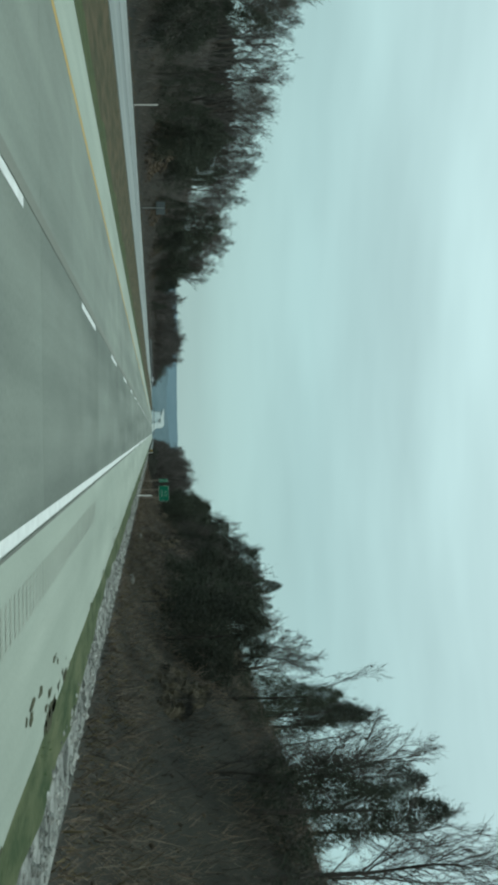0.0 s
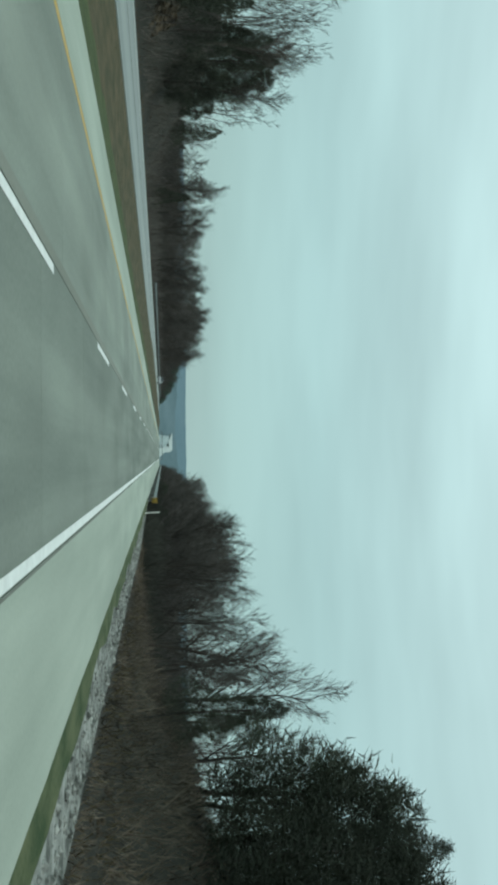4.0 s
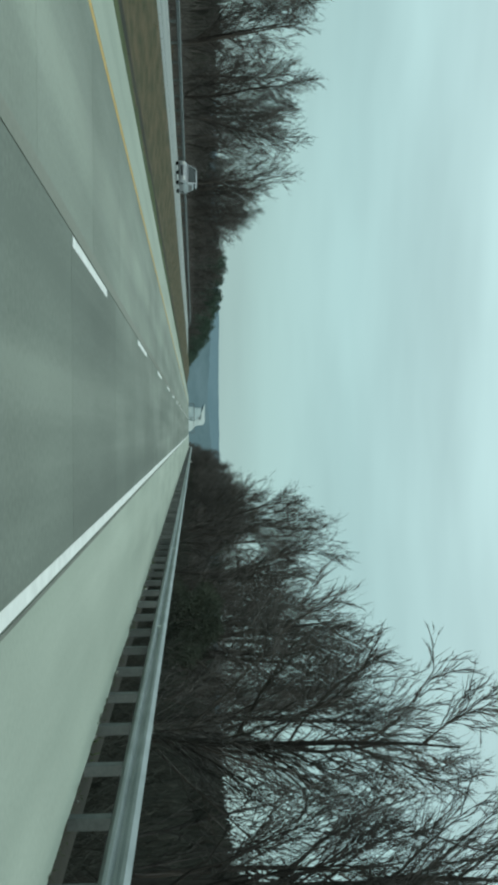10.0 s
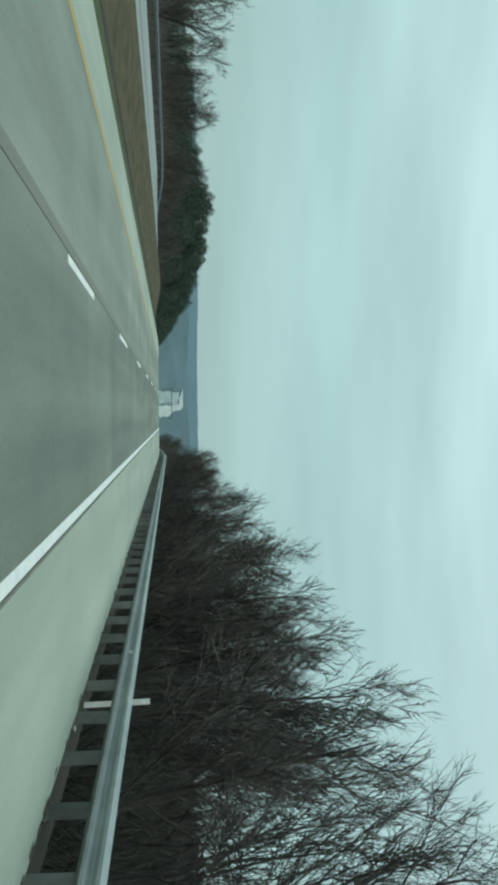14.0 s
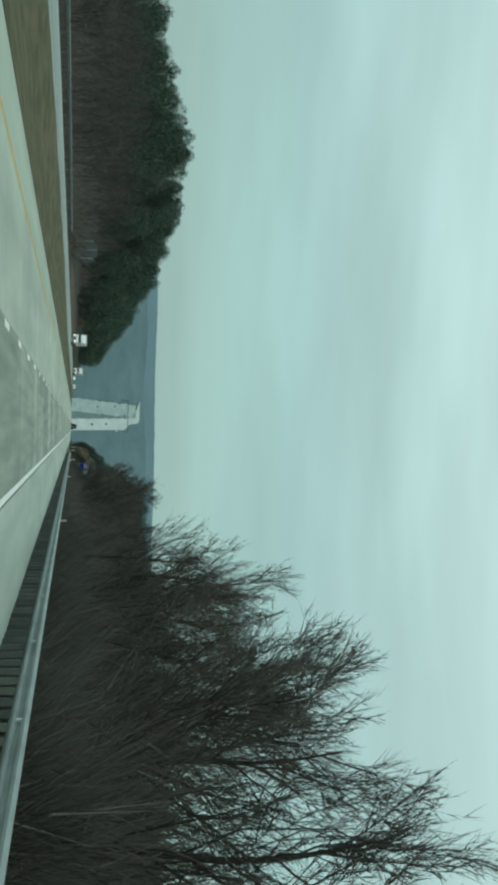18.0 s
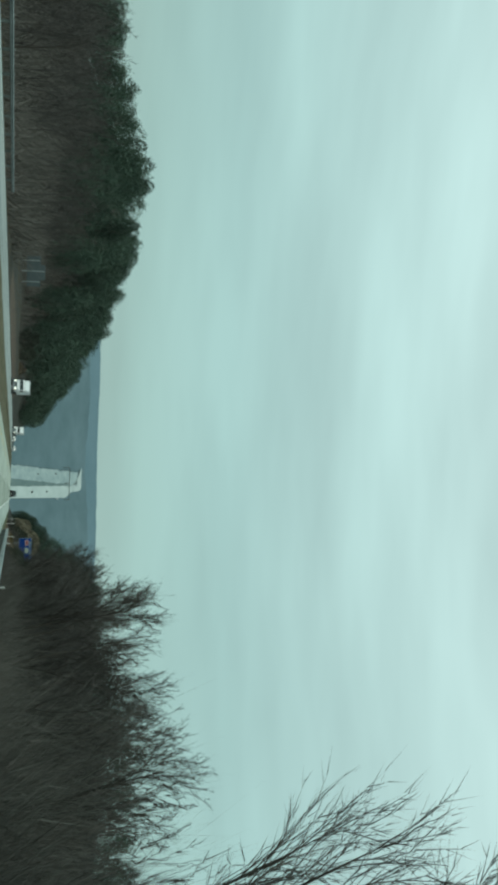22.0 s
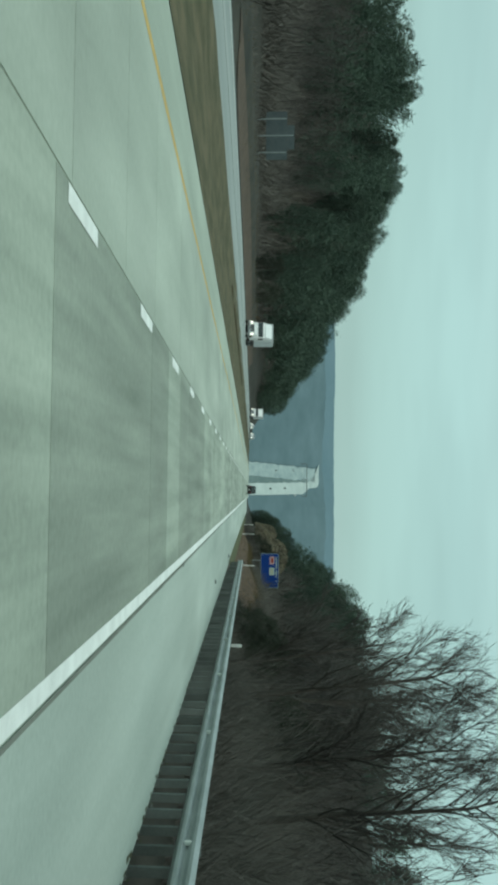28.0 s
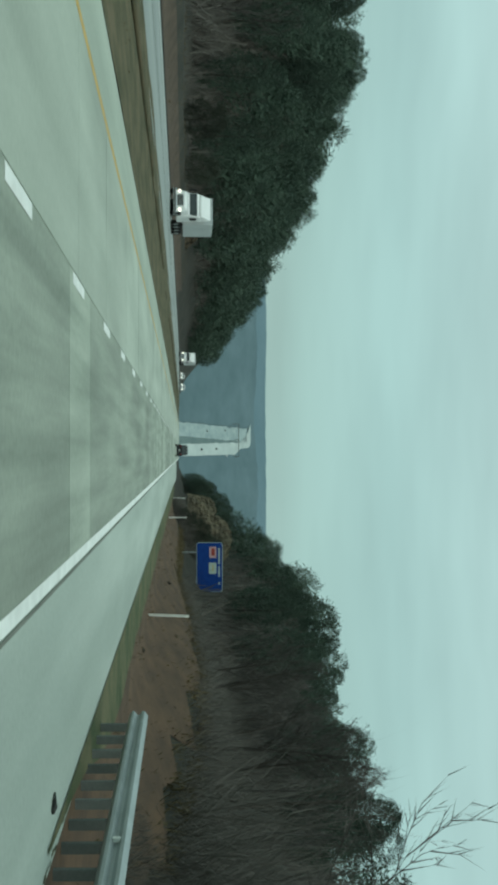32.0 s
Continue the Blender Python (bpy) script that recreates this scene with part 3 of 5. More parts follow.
def bare_tree_data(seed, height, fork, limbs, subs, twigs, fine, spread=0.65, r0=0.16, wand=0.10, slim=False):
    rng = random.Random(seed)
    tv, tf, bv, bf, wv, wf = [], [], [], [], [], []
    stems = grow(Vector((0, 0, -0.6)), Vector((rng.gauss(0, 0.05), rng.gauss(0, 0.05), 1)), height * 0.86, 9, 0.10, 0.07, rng)
    tube(tv, tf, stems, [r0 * (1.25 if i == 0 else 1) * (1 - 0.093 * i) for i in range(10)], 6)
    for i in range(limbs):
        t = fork + (0.97 - fork) * ((i + rng.random()) / limbs)
        p, d = at(stems, t)
        ln = height * (0.45 - 0.27 * t) * rng.uniform(0.75, 1.2)
        l1 = grow(p, off_axis(d, spread * rng.uniform(0.6, 1.15), rng), ln, 6, 0.07, wand * 0.8, rng)
        r1 = r0 * rng.uniform(0.3, 0.46) * (1.12 - t * 0.7)
        tube(bv, bf, l1, [r1 * k for k in (1, 0.84, 0.68, 0.52, 0.38, 0.25, 0.12)], 4)
        for j in range(subs):
            u = 0.18 + 0.82 * (j + rng.random()) / subs
            p2, d2 = at(l1, min(u, 0.99))
            l2n = ln * 0.46 * (1.2 - 0.65 * u) * rng.uniform(0.7, 1.3)
            l2 = grow(p2, off_axis(d2, rng.uniform(0.3, 0.7), rng), l2n, 3, 0.07, 0.11, rng)
            r2 = max(r1 * 0.36, 0.013)
            if slim:
                tube(bv, bf, [l2[0], l2[-1]], [r2, r2 * 0.3], 3)
            else:
                tube(bv, bf, l2, [r2, r2 * 0.75, r2 * 0.5, r2 * 0.25], 3)
            for k in range(twigs):
                w = 0.12 + 0.88 * (k + rng.random()) / twigs
                p3, d3 = at(l2, min(w, 0.99))
                l3n = min(1.15, l2n * 0.6) * rng.uniform(0.6, 1.25)
                e3 = p3 + (off_axis(d3, rng.uniform(0.22, 0.58), rng) + Vector((0, 0, 0.12))).normalized() * l3n
                blade(wv, wf, p3, e3, 0.032, rng)
                for q in range(fine):
                    s = rng.uniform(0.15, 0.95)
                    p4 = p3.lerp(e3, s)
                    e4 = p4 + off_axis((e3 - p3).normalized(), rng.uniform(0.25, 0.6), rng) * l3n * rng.uniform(0.35, 0.8)
                    blade(wv, wf, p4, e4, 0.023, rng)
    return tv, tf, bv, bf, wv, wf


def bare_tree_meshes(*args):
    tv, tf, bv, bf, wv, wf = bare_tree_data(*args)
    n = len(bv)
    crown = mesh_of("crown", bv + wv, bf + [tuple(i + n for i in f) for f in wf], [M_BARK, M_TWIG])
    crown.polygons.foreach_set("material_index", [0] * len(bf) + [1] * len(wf))
    return mesh_of("trunk", tv, tf, M_BARK, True), crown


def tree_proto(kind, meshes, label, category, group):
    g = thing(kind, label, category, group, pose(0, -2000, 0))
    for nm, me in zip(("trunk", "crown"), meshes):
        part(nm, me, None, g)
    return g


BARE = []
for i, spec in enumerate(((14, 0.20, 16, 9, 6, 3, 0.75, 0.19, 0.13), (16, 0.28, 16, 9, 6, 3, 0.62, 0.21), (12, 0.13, 16, 9, 6, 3, 0.9, 0.17, 0.16), (15, 0.33, 16, 9, 6, 3, 0.78, 0.20, 0.17), (11, 0.08, 16, 9, 6, 3, 0.8, 0.14, 0.13), (17, 0.35, 16, 9, 6, 3, 0.7, 0.23, 0.15), (13, 0.05, 16, 9, 6, 3, 0.5, 0.15, 0.12))):
    BARE.append((spec[0], tree_proto("bare_tree", bare_tree_meshes(100 + i, *spec), "leafless grey-brown tree with a fan of fine twigs", "tree", "roadside trees")))


def needle_tree(seed, height, radius, clumps, shape, material, trunk_r=0.11, leaf=1.0, tuft=8, slim=1.0):
    """shape(t): the crown's half width at height t (0 to 1), as a share of radius."""
    rng = random.Random(seed)
    tv, tf, v, f = [], [], [], []
    stem = grow(Vector((0, 0, -0.5)), Vector((0, 0, 1)), height * 0.97, 6, 0.1, 0.025, rng)
    tube(tv, tf, stem, [trunk_r * (1 - 0.15 * i) for i in range(7)], 6)
    lobes = [(rng.uniform(0, 6.28), rng.uniform(0.05, 1.0), rng.uniform(-0.45, 0.4)) for _ in range(26)]
    for i in range(clumps):
        t = rng.random() ** 0.85
        a = rng.uniform(0, 2 * math.pi)
        lump = 1 + sum(k * math.exp(-((t - tt) / 0.07) ** 2) * max(0, math.cos(a - aa)) ** 2 for aa, tt, k in lobes)
        r = radius * shape(t) * max(0.2, lump) * rng.uniform(0.3, 1.0) ** 0.5
        c = Vector((math.cos(a) * r, math.sin(a) * r, height * (0.05 + 0.95 * t) - r * 0.12))
        s = leaf * (0.24 + 0.22 * rng.random()) * (0.55 + 0.22 * radius) * (0.62 + 0.38 * shape(t))
        for q in range(tuft):
            d = Vector((math.cos(a) + rng.gauss(0, 0.7), math.sin(a) + rng.gauss(0, 0.7), rng.gauss(0.3, 0.7))).normalized()
            w = d.orthogonal().normalized(); w.rotate(Matrix.Rotation(rng.uniform(0, 6.28), 3, d))
            o = c + Vector((rng.gauss(0, 0.6), rng.gauss(0, 0.6), rng.gauss(0, 0.6))) * s
            b = len(v)
            v.extend((o - d * s * 0.3 - w * s * 0.11 * slim, o - d * s * 0.2 + w * s * 0.12 * slim, o + d * s * rng.uniform(0.6, 1.1)))
            f.append((b, b + 1, b + 2))
    if material is None:
        return tv, tf, v, f
    return mesh_of("trunk", tv, tf, M_BARK, True), mesh_of("crown", v, f, material)


def cone(t):
    return (1 - t) ** 0.7 * min(1, 0.45 + t * 4)


def dome(t):
    return max(0.08, math.sqrt(max(0.0, 1 - (2 * t - 0.85) ** 2 / 1.6)))


def pine_shape(t):
    return max(0.06, math.sqrt(max(0.0, 1 - (1.75 * t - 0.75) ** 2))) * (0.55 + 0.45 * min(1, t * 2.2))


CEDAR = []
for i, (h, r) in enumerate(((6.5, 1.8), (8.5, 2.1), (4.2, 1.8))):
    CEDAR.append((h, tree_proto("cedar", needle_tree(300 + i, h, r, 1000, cone if i < 2 else dome, M_CEDAR, tuft=14, slim=0.6, leaf=0.62), "dense dark green cedar among bare brush", "tree", "cedars")))
PINE = []
for i, (h, r) in enumerate(((15, 3.4), (12, 3.0), (17, 3.6), (14, 3.4))):
    PINE.append((h, tree_proto("pine_tree", needle_tree(320 + i, h, r, 640, pine_shape, M_PINE, 0.17, 1.1), "tall dark green pine on the hillside", "tree", "pines")))

used = set()


def plant(protos, x, y, height=None, which=None, lean=2.0):
    h, p = protos[which if which is not None else random.randrange(len(protos))]
    s = (height / h) if height else random.uniform(0.85, 1.15)
    m = pose(x, y, ground_z(x, y) - 0.1, random.uniform(-lean, lean), random.uniform(-lean, lean), random.uniform(0, 360))
    if p not in used:
        used.add(p)
        p.matrix_basis = m; p.scale = (s, s, s)
        return p
    c = copy_thing(p, m)
    c.scale = (s, s, s)
    return c


random.seed(11)


def belt(protos, x0, x1, y0, y1, gap, hmin, hmax, lean=2.0):
    random.seed(int(y0 * 7 + x0 * 13))
    y = y0
    while y < y1:
        plant(protos, random.uniform(x0, x1), y + random.uniform(-gap, gap) * 0.4, random.uniform(hmin, hmax), lean=lean)
        y += gap


# cut slopes near the start
belt(CEDAR, 10.5, 18, 24, 192, 8, 4.5, 7.5)
belt(CEDAR, 9.3, 11, 50, 68, 8, 5.5, 6.5)
belt(BARE, 11, 21, 12, 90, 4.6, 5.5, 8.5, 6)
belt(BARE, 11, 20, 90, 132, 3.6, 5, 7.5, 6)
belt(BARE, 10.5, 20, 134, 195, 3.4, 8, 11, 6)
belt(BARE, 12.5, 17, 101, 150, 3.6, 5, 7, 5)
belt(CEDAR, -41, -33, 15, 240, 8, 5, 8)
belt(CEDAR, -36, -32.5, 50, 235, 9, 3.5, 6)
belt(BARE, -45, -36, 12, 245, 4.5, 9, 12, 6)
# the wood along the fill
belt(BARE, 8.6, 12, 203, 231, 4.6, 10, 12, 4)
belt(BARE, 8.6, 12, 233, 249, 4.2, 13, 16, 4)
for y0, y1, lo, hi, gap in ((250, 345, 13, 16, 6.2), (347, 374, 15, 17, 6.2), (376, 416, 15.5, 18, 7.2), (419, 438, 17.5, 20, 7.0), (442, 490, 12.5, 15.5, 5.6), (492, 518, 11.5, 14, 5.2), (520, 545, 13, 16, 6.2), (548, 590, 12, 15.5, 7.0)):
    belt(BARE, 8.4, 11.5, y0, y1, gap, lo, hi, 4)
    belt(BARE, 12, 22, y0, y1, gap * 1.7, lo, hi, 4)
belt(BARE, 12, 22, 200, 250, 6, 11, 14, 4)
for x, y, h in ((9.4, 243, 14.5), (10.2, 248.5, 15.5), (9.6, 254, 15.5), (9.0, 469, 13.5), (10.2, 465, 14), (9.2, 499, 13), (10.4, 503, 14)):
    plant(BARE, x, y, h, lean=4)
belt(BARE, 11, 17, 496, 540, 5.5, 12, 15, 5)
belt(BARE, -40, -32, 250, 298, 3.2, 9.5, 12, 4)
belt(BARE, -40, -32, 300, 334, 3.4, 10.5, 12.5, 4)
belt(BARE, -40, -32, 336, 372, 3.4, 12.5, 15, 4)
belt(BARE, -40, -32, 374, 448, 3.8, 14, 17, 4)
belt(BARE, -40, -32, 450, 500, 4.0, 12.5, 15.5, 4)
belt(BARE, -42, -33, 503, 645, 4.2, 8.5, 10.5, 4)
belt(BARE, -44, -34, 648, 690, 8, 7, 10, 4)
# the hillsides of the last stretch
random.seed(91)
for x, y, top in ((6.0, 589, 8.5), (6.5, 594, 9), (5.8, 599, 9), (6.8, 604, 10), (6.0, 610, 10.5), (7.0, 616, 10.5), (6.2, 621, 11), (7.2, 627, 10.5), (6.3, 633, 11.5), (6.6, 637, 10.5), (7.5, 645, 6.5), (6.5, 652, 6.2), (7.0, 658, 6.5),
                  (6.2, 664, 7.5), (6.8, 670, 9), (6.2, 675, 9.5), (7.2, 681, 9.8), (6.5, 686, 10), (7.2, 692, 9.5), (6.4, 698, 9), (7.4, 704, 9.5), (7.0, 711, 8.5), (7.4, 718, 9), (6.4, 724, 10), (7.2, 729, 10.5), (6.8, 735, 9), (6.6, 742, 9), (7.2, 747, 9.3), (8.5, 591, 10), (8.8, 599, 10.5), (8.2, 606, 10.5), (9.0, 613, 11), (8.6, 624, 11), (9.2, 631, 11.5), (9.0, 673, 8.5), (9.4, 688, 9), (9.0, 707, 8.5), (9.2, 722, 9)):
    plant(BARE, x + 0.8, y, 1.2 * top + road_z(y) - ground_z(x + 0.8, y), lean=3)
belt(BARE, 10.5, 13, 742, 752, 2.6, 12, 14.5, 5)
belt(BARE, 10.5, 15, 768, 800, 4, 6, 8.5, 5)
belt(PINE, -66, -38, 846, 900, 2.9, 9.5, 13)
belt(PINE, -66, -38, 900, 1010, 3.0, 8, 11)
belt(PINE, -115, -62, 868, 1010, 3.0, 10.5, 14)
belt(PINE, -60, -36, 1000, 1110, 4, 9.5, 12.5)
belt(PINE, 15, 30, 790, 870, 2.8, 6.5, 9)
belt(PINE, 15, 30, 870, 905, 2.8, 4.2, 6)
belt(PINE, 11, 34, 905, 1000, 4, 5, 7.5)
belt(PINE, 7.5, 15, 905, 985, 4, 4, 6)
belt(PINE, 7.5, 15, 985, 1090, 5, 7, 10)
for x, y, h in ((7.3, 259, 4.6), (7.0, 262, 4.0), (6.8, 361, 4.4), (7.2, 364, 4.8), (10.5, 131, 6.5), (11.6, 135, 7.2), (10, 126, 5.2), (11.5, 158, 8.2), (12.8, 163, 8.0), (11, 152, 6.5), (9.8, 727, 4.8), (9.6, 745, 4.6), (8.0, 741, 3.6), (6.2, 737, 3.0), (-33, 246, 6), (8.4, 851, 3.8), (10.6, 853, 4.4), (6.6, 849, 2.6), (-33.5, 840, 4), (-35, 828, 4.5)):
    plant(CEDAR, x, y, h, 2 if h < 5 else None)


# ---- the deep wood: countless slender trees and stems ----
def tri_mesh(name, V, material):
    me = bpy.data.meshes.new(name)
    n = len(V) // 3
    me.vertices.add(len(V)); me.vertices.foreach_set("co", V.astype(np.float32).ravel())
    me.loops.add(3 * n); me.loops.foreach_set("vertex_index", np.arange(3 * n, dtype=np.int32))
    me.polygons.add(n); me.polygons.foreach_set("loop_start", np.arange(0, 3 * n, 3, dtype=np.int32))
    me.materials.append(material)
    me.update(); me.validate()
    return me


def soup(v, f):
    v = np.array([tuple(q) for q in v])
    t = []
    for g in f:
        t.append((g[0], g[1], g[2]))
        if len(g) == 4:
            t.append((g[0], g[2], g[3]))
    return v[np.array(t)].reshape(-1, 3)


SLIM = []
for i, spec in enumerate(((13, 0.30, 8, 4, 4, 1, 0.6, 0.11), (11, 0.15, 8, 4, 4, 1, 0.7, 0.10), (15, 0.38, 8, 4, 4, 1, 0.55, 0.12), (12, 0.05, 8, 4, 4, 1, 0.5, 0.10))):
    tv, tf, bv, bf, wv, wf = bare_tree_data(200 + i, *spec, slim=True)
    wide = soup(wv, wf).reshape(-1, 3, 3)
    wide[:, 1] += (wide[:, 1] - wide[:, 0]) * 0.9
    SLIM.append((spec[0], np.concatenate([soup(tv, tf), soup(bv, bf), wide.reshape(-1, 3)])))


def wood(areas, label, seed):
    rng = np.random.default_rng(seed)
    out = []
    for x0, x1, y0, y1, count, lo, hi in areas:
        for _ in range(count):
            x, y = rng.uniform(x0, x1), rng.uniform(y0, y1)
            h, V = SLIM[rng.integers(len(SLIM))]
            s, a = rng.uniform(lo, hi) / h, rng.uniform(0, 2 * np.pi)
            R = np.array([[math.cos(a), -math.sin(a), 0], [math.sin(a), math.cos(a), 0], [rng.normal(0, 0.04), rng.normal(0, 0.04), 1]])
            out.append((V * s) @ R.T + np.array([x, y, ground_z(x, y) - 0.1]))
    return tagged(new("wood", tri_mesh("wood", np.concatenate(out), M_TWIG)), label, "wood", kind="stuff")


wood(((9.5, 16, 240, 258, 12, 11, 14.5), (9.5, 18, 258, 302, 14, 10, 14), (9.5, 18, 455, 540, 26, 10, 13.5), (7.8, 11, 588, 616, 24, 8, 11), (8, 12, 655, 700, 34, 8.5, 10.5), (8, 18, 0, 200, 100, 3, 6.5), (16, 34, -5, 200, 60, 7, 11), (-38, -32, 5, 245, 60, 3, 6), (-50, -37, 5, 245, 160, 8, 11),
      (15, 42, 196, 600, 150, 9, 13), (-56, -36, 245, 330, 70, 7, 9.5), (-56, -36, 330, 500, 120, 10, 13), (-66, -34, 500, 700, 130, 7, 10), (10, 24, 592, 648, 120, 8, 11.5), (8, 22, 648, 748, 150, 7.5, 10), (22, 42, 590, 760, 45, 9, 12),
      (-90, -34, 680, 745, 110, 9, 12), (-120, -47, 745, 860, 190, 9, 14), (10, 34, 746, 800, 60, 5, 8.5), (15, 34, 800, 830, 30, 5, 8.5)), "grey leafless wood behind the roadside trees", 21)


FAR_PINE = []
for i, (h, r) in enumerate(((13, 3.2), (15, 3.4), (11, 2.9))):
    tv, tf, v, f = needle_tree(340 + i, h, r, 95, pine_shape, None, 0.16, 2.3)
    FAR_PINE.append((h, soup(v, f)))


def pine_wood(areas, label, seed):
    rng = np.random.default_rng(seed)
    out = []
    for x0, x1, y0, y1, count, lo, hi in areas:
        for _ in range(count):
            x, y = rng.uniform(x0, x1), rng.uniform(y0, y1)
            h, V = FAR_PINE[rng.integers(len(FAR_PINE))]
            s, a = rng.uniform(lo, hi) / h, rng.uniform(0, 2 * np.pi)
            R = np.array([[math.cos(a), -math.sin(a), 0], [math.sin(a), math.cos(a), 0], [0, 0, 1]])
            out.append((V * s) @ R.T + np.array([x, y, ground_z(x, y) - 0.3]))
    return tagged(new("pine_wood", tri_mesh("pine_wood", np.concatenate(out), M_PINE)), label, "wood", kind="stuff")


pine_wood(((-230, -62, 850, 990, 260, 10, 14), (-66, -36, 862, 1010, 70, 9, 13), (-60, -34, 1000, 1110, 40, 10, 13), (13, 60, 860, 1000, 90, 6, 9), (60, 160, 850, 1000, 80, 9, 13)), "dense dark green pine wood covering the hills", 31)


def brush(name, areas, material, label, category, seed):
    """areas: x0, x1, y0, y1, stems, lowest and tallest, lean, width"""
    rng = np.random.default_rng(seed)
    V = []
    for x0, x1, y0, y1, count, lo, hi, lean, wid in areas:
        x, y = rng.uniform(x0, x1, count), rng.uniform(y0, y1, count)
        z = np.array([ground_z(a, b) for a, b in zip(x, y)]) - 0.05
        clump = np.minimum(1.15, [0.55 + 0.9 * abs(noise.noise((a * 0.22, b * 0.22, 9.0))) + 0.25 * noise.noise((a * 0.7, b * 0.7, 2.0)) for a, b in zip(x, y)])
        p = np.stack([x, y, z], 1)
        h = rng.uniform(lo, hi, count) * clump
        d = np.stack([np.clip(rng.normal(0, lean, count), -1, 1), np.clip(rng.normal(0, lean, count), -1, 1), np.ones(count)], 1)
        d /= np.linalg.norm(d, axis=1)[:, None]
        a = rng.uniform(0, 2 * np.pi, count)
        w = np.stack([np.cos(a), np.sin(a), np.zeros(count)], 1) * (wid * rng.uniform(0.5, 1.5, count))[:, None] / 2
        V.append(np.stack([p - w, p + w, p + d * h[:, None]], 1).reshape(-1, 3))
        # side shoots
        q = p + d * (h * rng.uniform(0.25, 0.7, count))[:, None]
        e = np.stack([rng.uniform(-0.6, 0.6, count), rng.uniform(-0.6, 0.6, count), rng.uniform(0.2, 0.9, count)], 1) * (h * 0.35)[:, None]
        V.append(np.stack([q - w * 0.8, q + w * 0.8, q + e], 1).reshape(-1, 3))
    return tagged(new(name, tri_mesh(name, np.concatenate(V), material)), label, category, kind="stuff")


brush("thicket", ((-44, -30.5, 0, 245, 18000, 0.6, 2.6, 0.5, 0.06), (5.5, 11, 722, 748, 18000, 0.4, 2.0, 0.8, 0.016), (5.4, 9, 738, 752, 4000, 0.3, 1.1, 0.8, 0.016), (4.6, 12, 846, 857, 2600, 1.0, 3.6, 0.7, 0.05), (5.0, 11, 590, 722, 95000, 0.6, 4.2, 0.75, 0.017), (6.5, 15, 588, 645, 34000, 2.5, 7.5, 0.55, 0.028), (5.6, 9, 587, 616, 20000, 2.5, 7.0, 0.55, 0.024), (7, 13, 586, 622, 26000, 3.5, 8.0, 0.5, 0.03), (8, 22, 590, 760, 48000, 2.0, 7.5, 0.55, 0.034), (20, 45, 600, 800, 9000, 4.0, 7.5, 0.2, 0.10), (7.4, 20, 746, 800, 30000, 0.5, 2.4, 0.8, 0.022), (14, 22, 800, 830, 5000, 0.6, 2.6, 0.7, 0.05),
                  (-44, -30, 240, 690, 30000, 1.3, 4.4, 0.25, 0.07), (-64, -42, 240, 690, 18000, 3.0, 6.0, 0.2, 0.12), (-100, -31, 690, 742, 18000, 1.5, 6.5, 0.7, 0.11), (-120, -48, 742, 850, 28000, 2.0, 8.0, 0.7, 0.14), (-47, -36, 745, 860, 1500, 0.4, 1.4, 0.4, 0.08),
                  (-120, -38, 840, 1050, 14000, 2.0, 6.0, 0.3, 0.2), (12, 60, 800, 960, 9000, 1.5, 5.0, 0.3, 0.15)),
      M_BRUSH, "tangled leafless grey-brown undergrowth at the wood's edge", "undergrowth", 5)
# undergrowth like the thicket's, darkened by colour where the trees shade it
brush("shaded_thicket", ((5.0, 14, 196, 600, 120000, 0.6, 4.0, 0.65, 0.026), (5.0, 14, 196, 262, 14000, 0.8, 3.8, 0.6, 0.035), (12, 26, 200, 600, 22000, 2.0, 5.0, 0.4, 0.07), (24, 48, 200, 600, 19000, 3.5, 7.0, 0.3, 0.12)),
      M_SHADED_GROWTH, "dark green-brown undergrowth with the trees' shade put into its colour", "undergrowth", 7)


def treeline(areas, label, seed):
    """Far belts of trees, each a few broad, ragged, overlapping sprays."""
    rng = np.random.default_rng(seed)
    V = []
    for x0, x1, y0, y1, count, lo, hi in areas:
        x, y = rng.uniform(x0, x1, count), rng.uniform(y0, y1, count)
        z = np.array([ground_z(a, b) for a, b in zip(x, y)]) - 0.3
        h = rng.uniform(lo, hi, count)
        p = np.stack([x, y, z], 1)
        for k in range(4):
            a = rng.uniform(0, 2 * np.pi, count)
            w = np.stack([np.cos(a), np.sin(a), np.zeros(count)], 1) * (h * rng.uniform(0.10, 0.2, count))[:, None]
            tip = p + np.stack([rng.normal(0, 1.2, count), rng.normal(0, 1.2, count), h * rng.uniform(0.8, 1.0, count)], 1)
            mid = p + np.stack([np.zeros(count), np.zeros(count), h * 0.55], 1) - w * 1.3
            V.append(np.stack([p - w * 0.5, p + w, tip], 1).reshape(-1, 3))
            V.append(np.stack([p, tip, mid], 1).reshape(-1, 3))
    return tagged(new("far_treeline", tri_mesh("far_treeline", np.concatenate(V), M_SHADED_GROWTH)), label, "wood", kind="stuff")


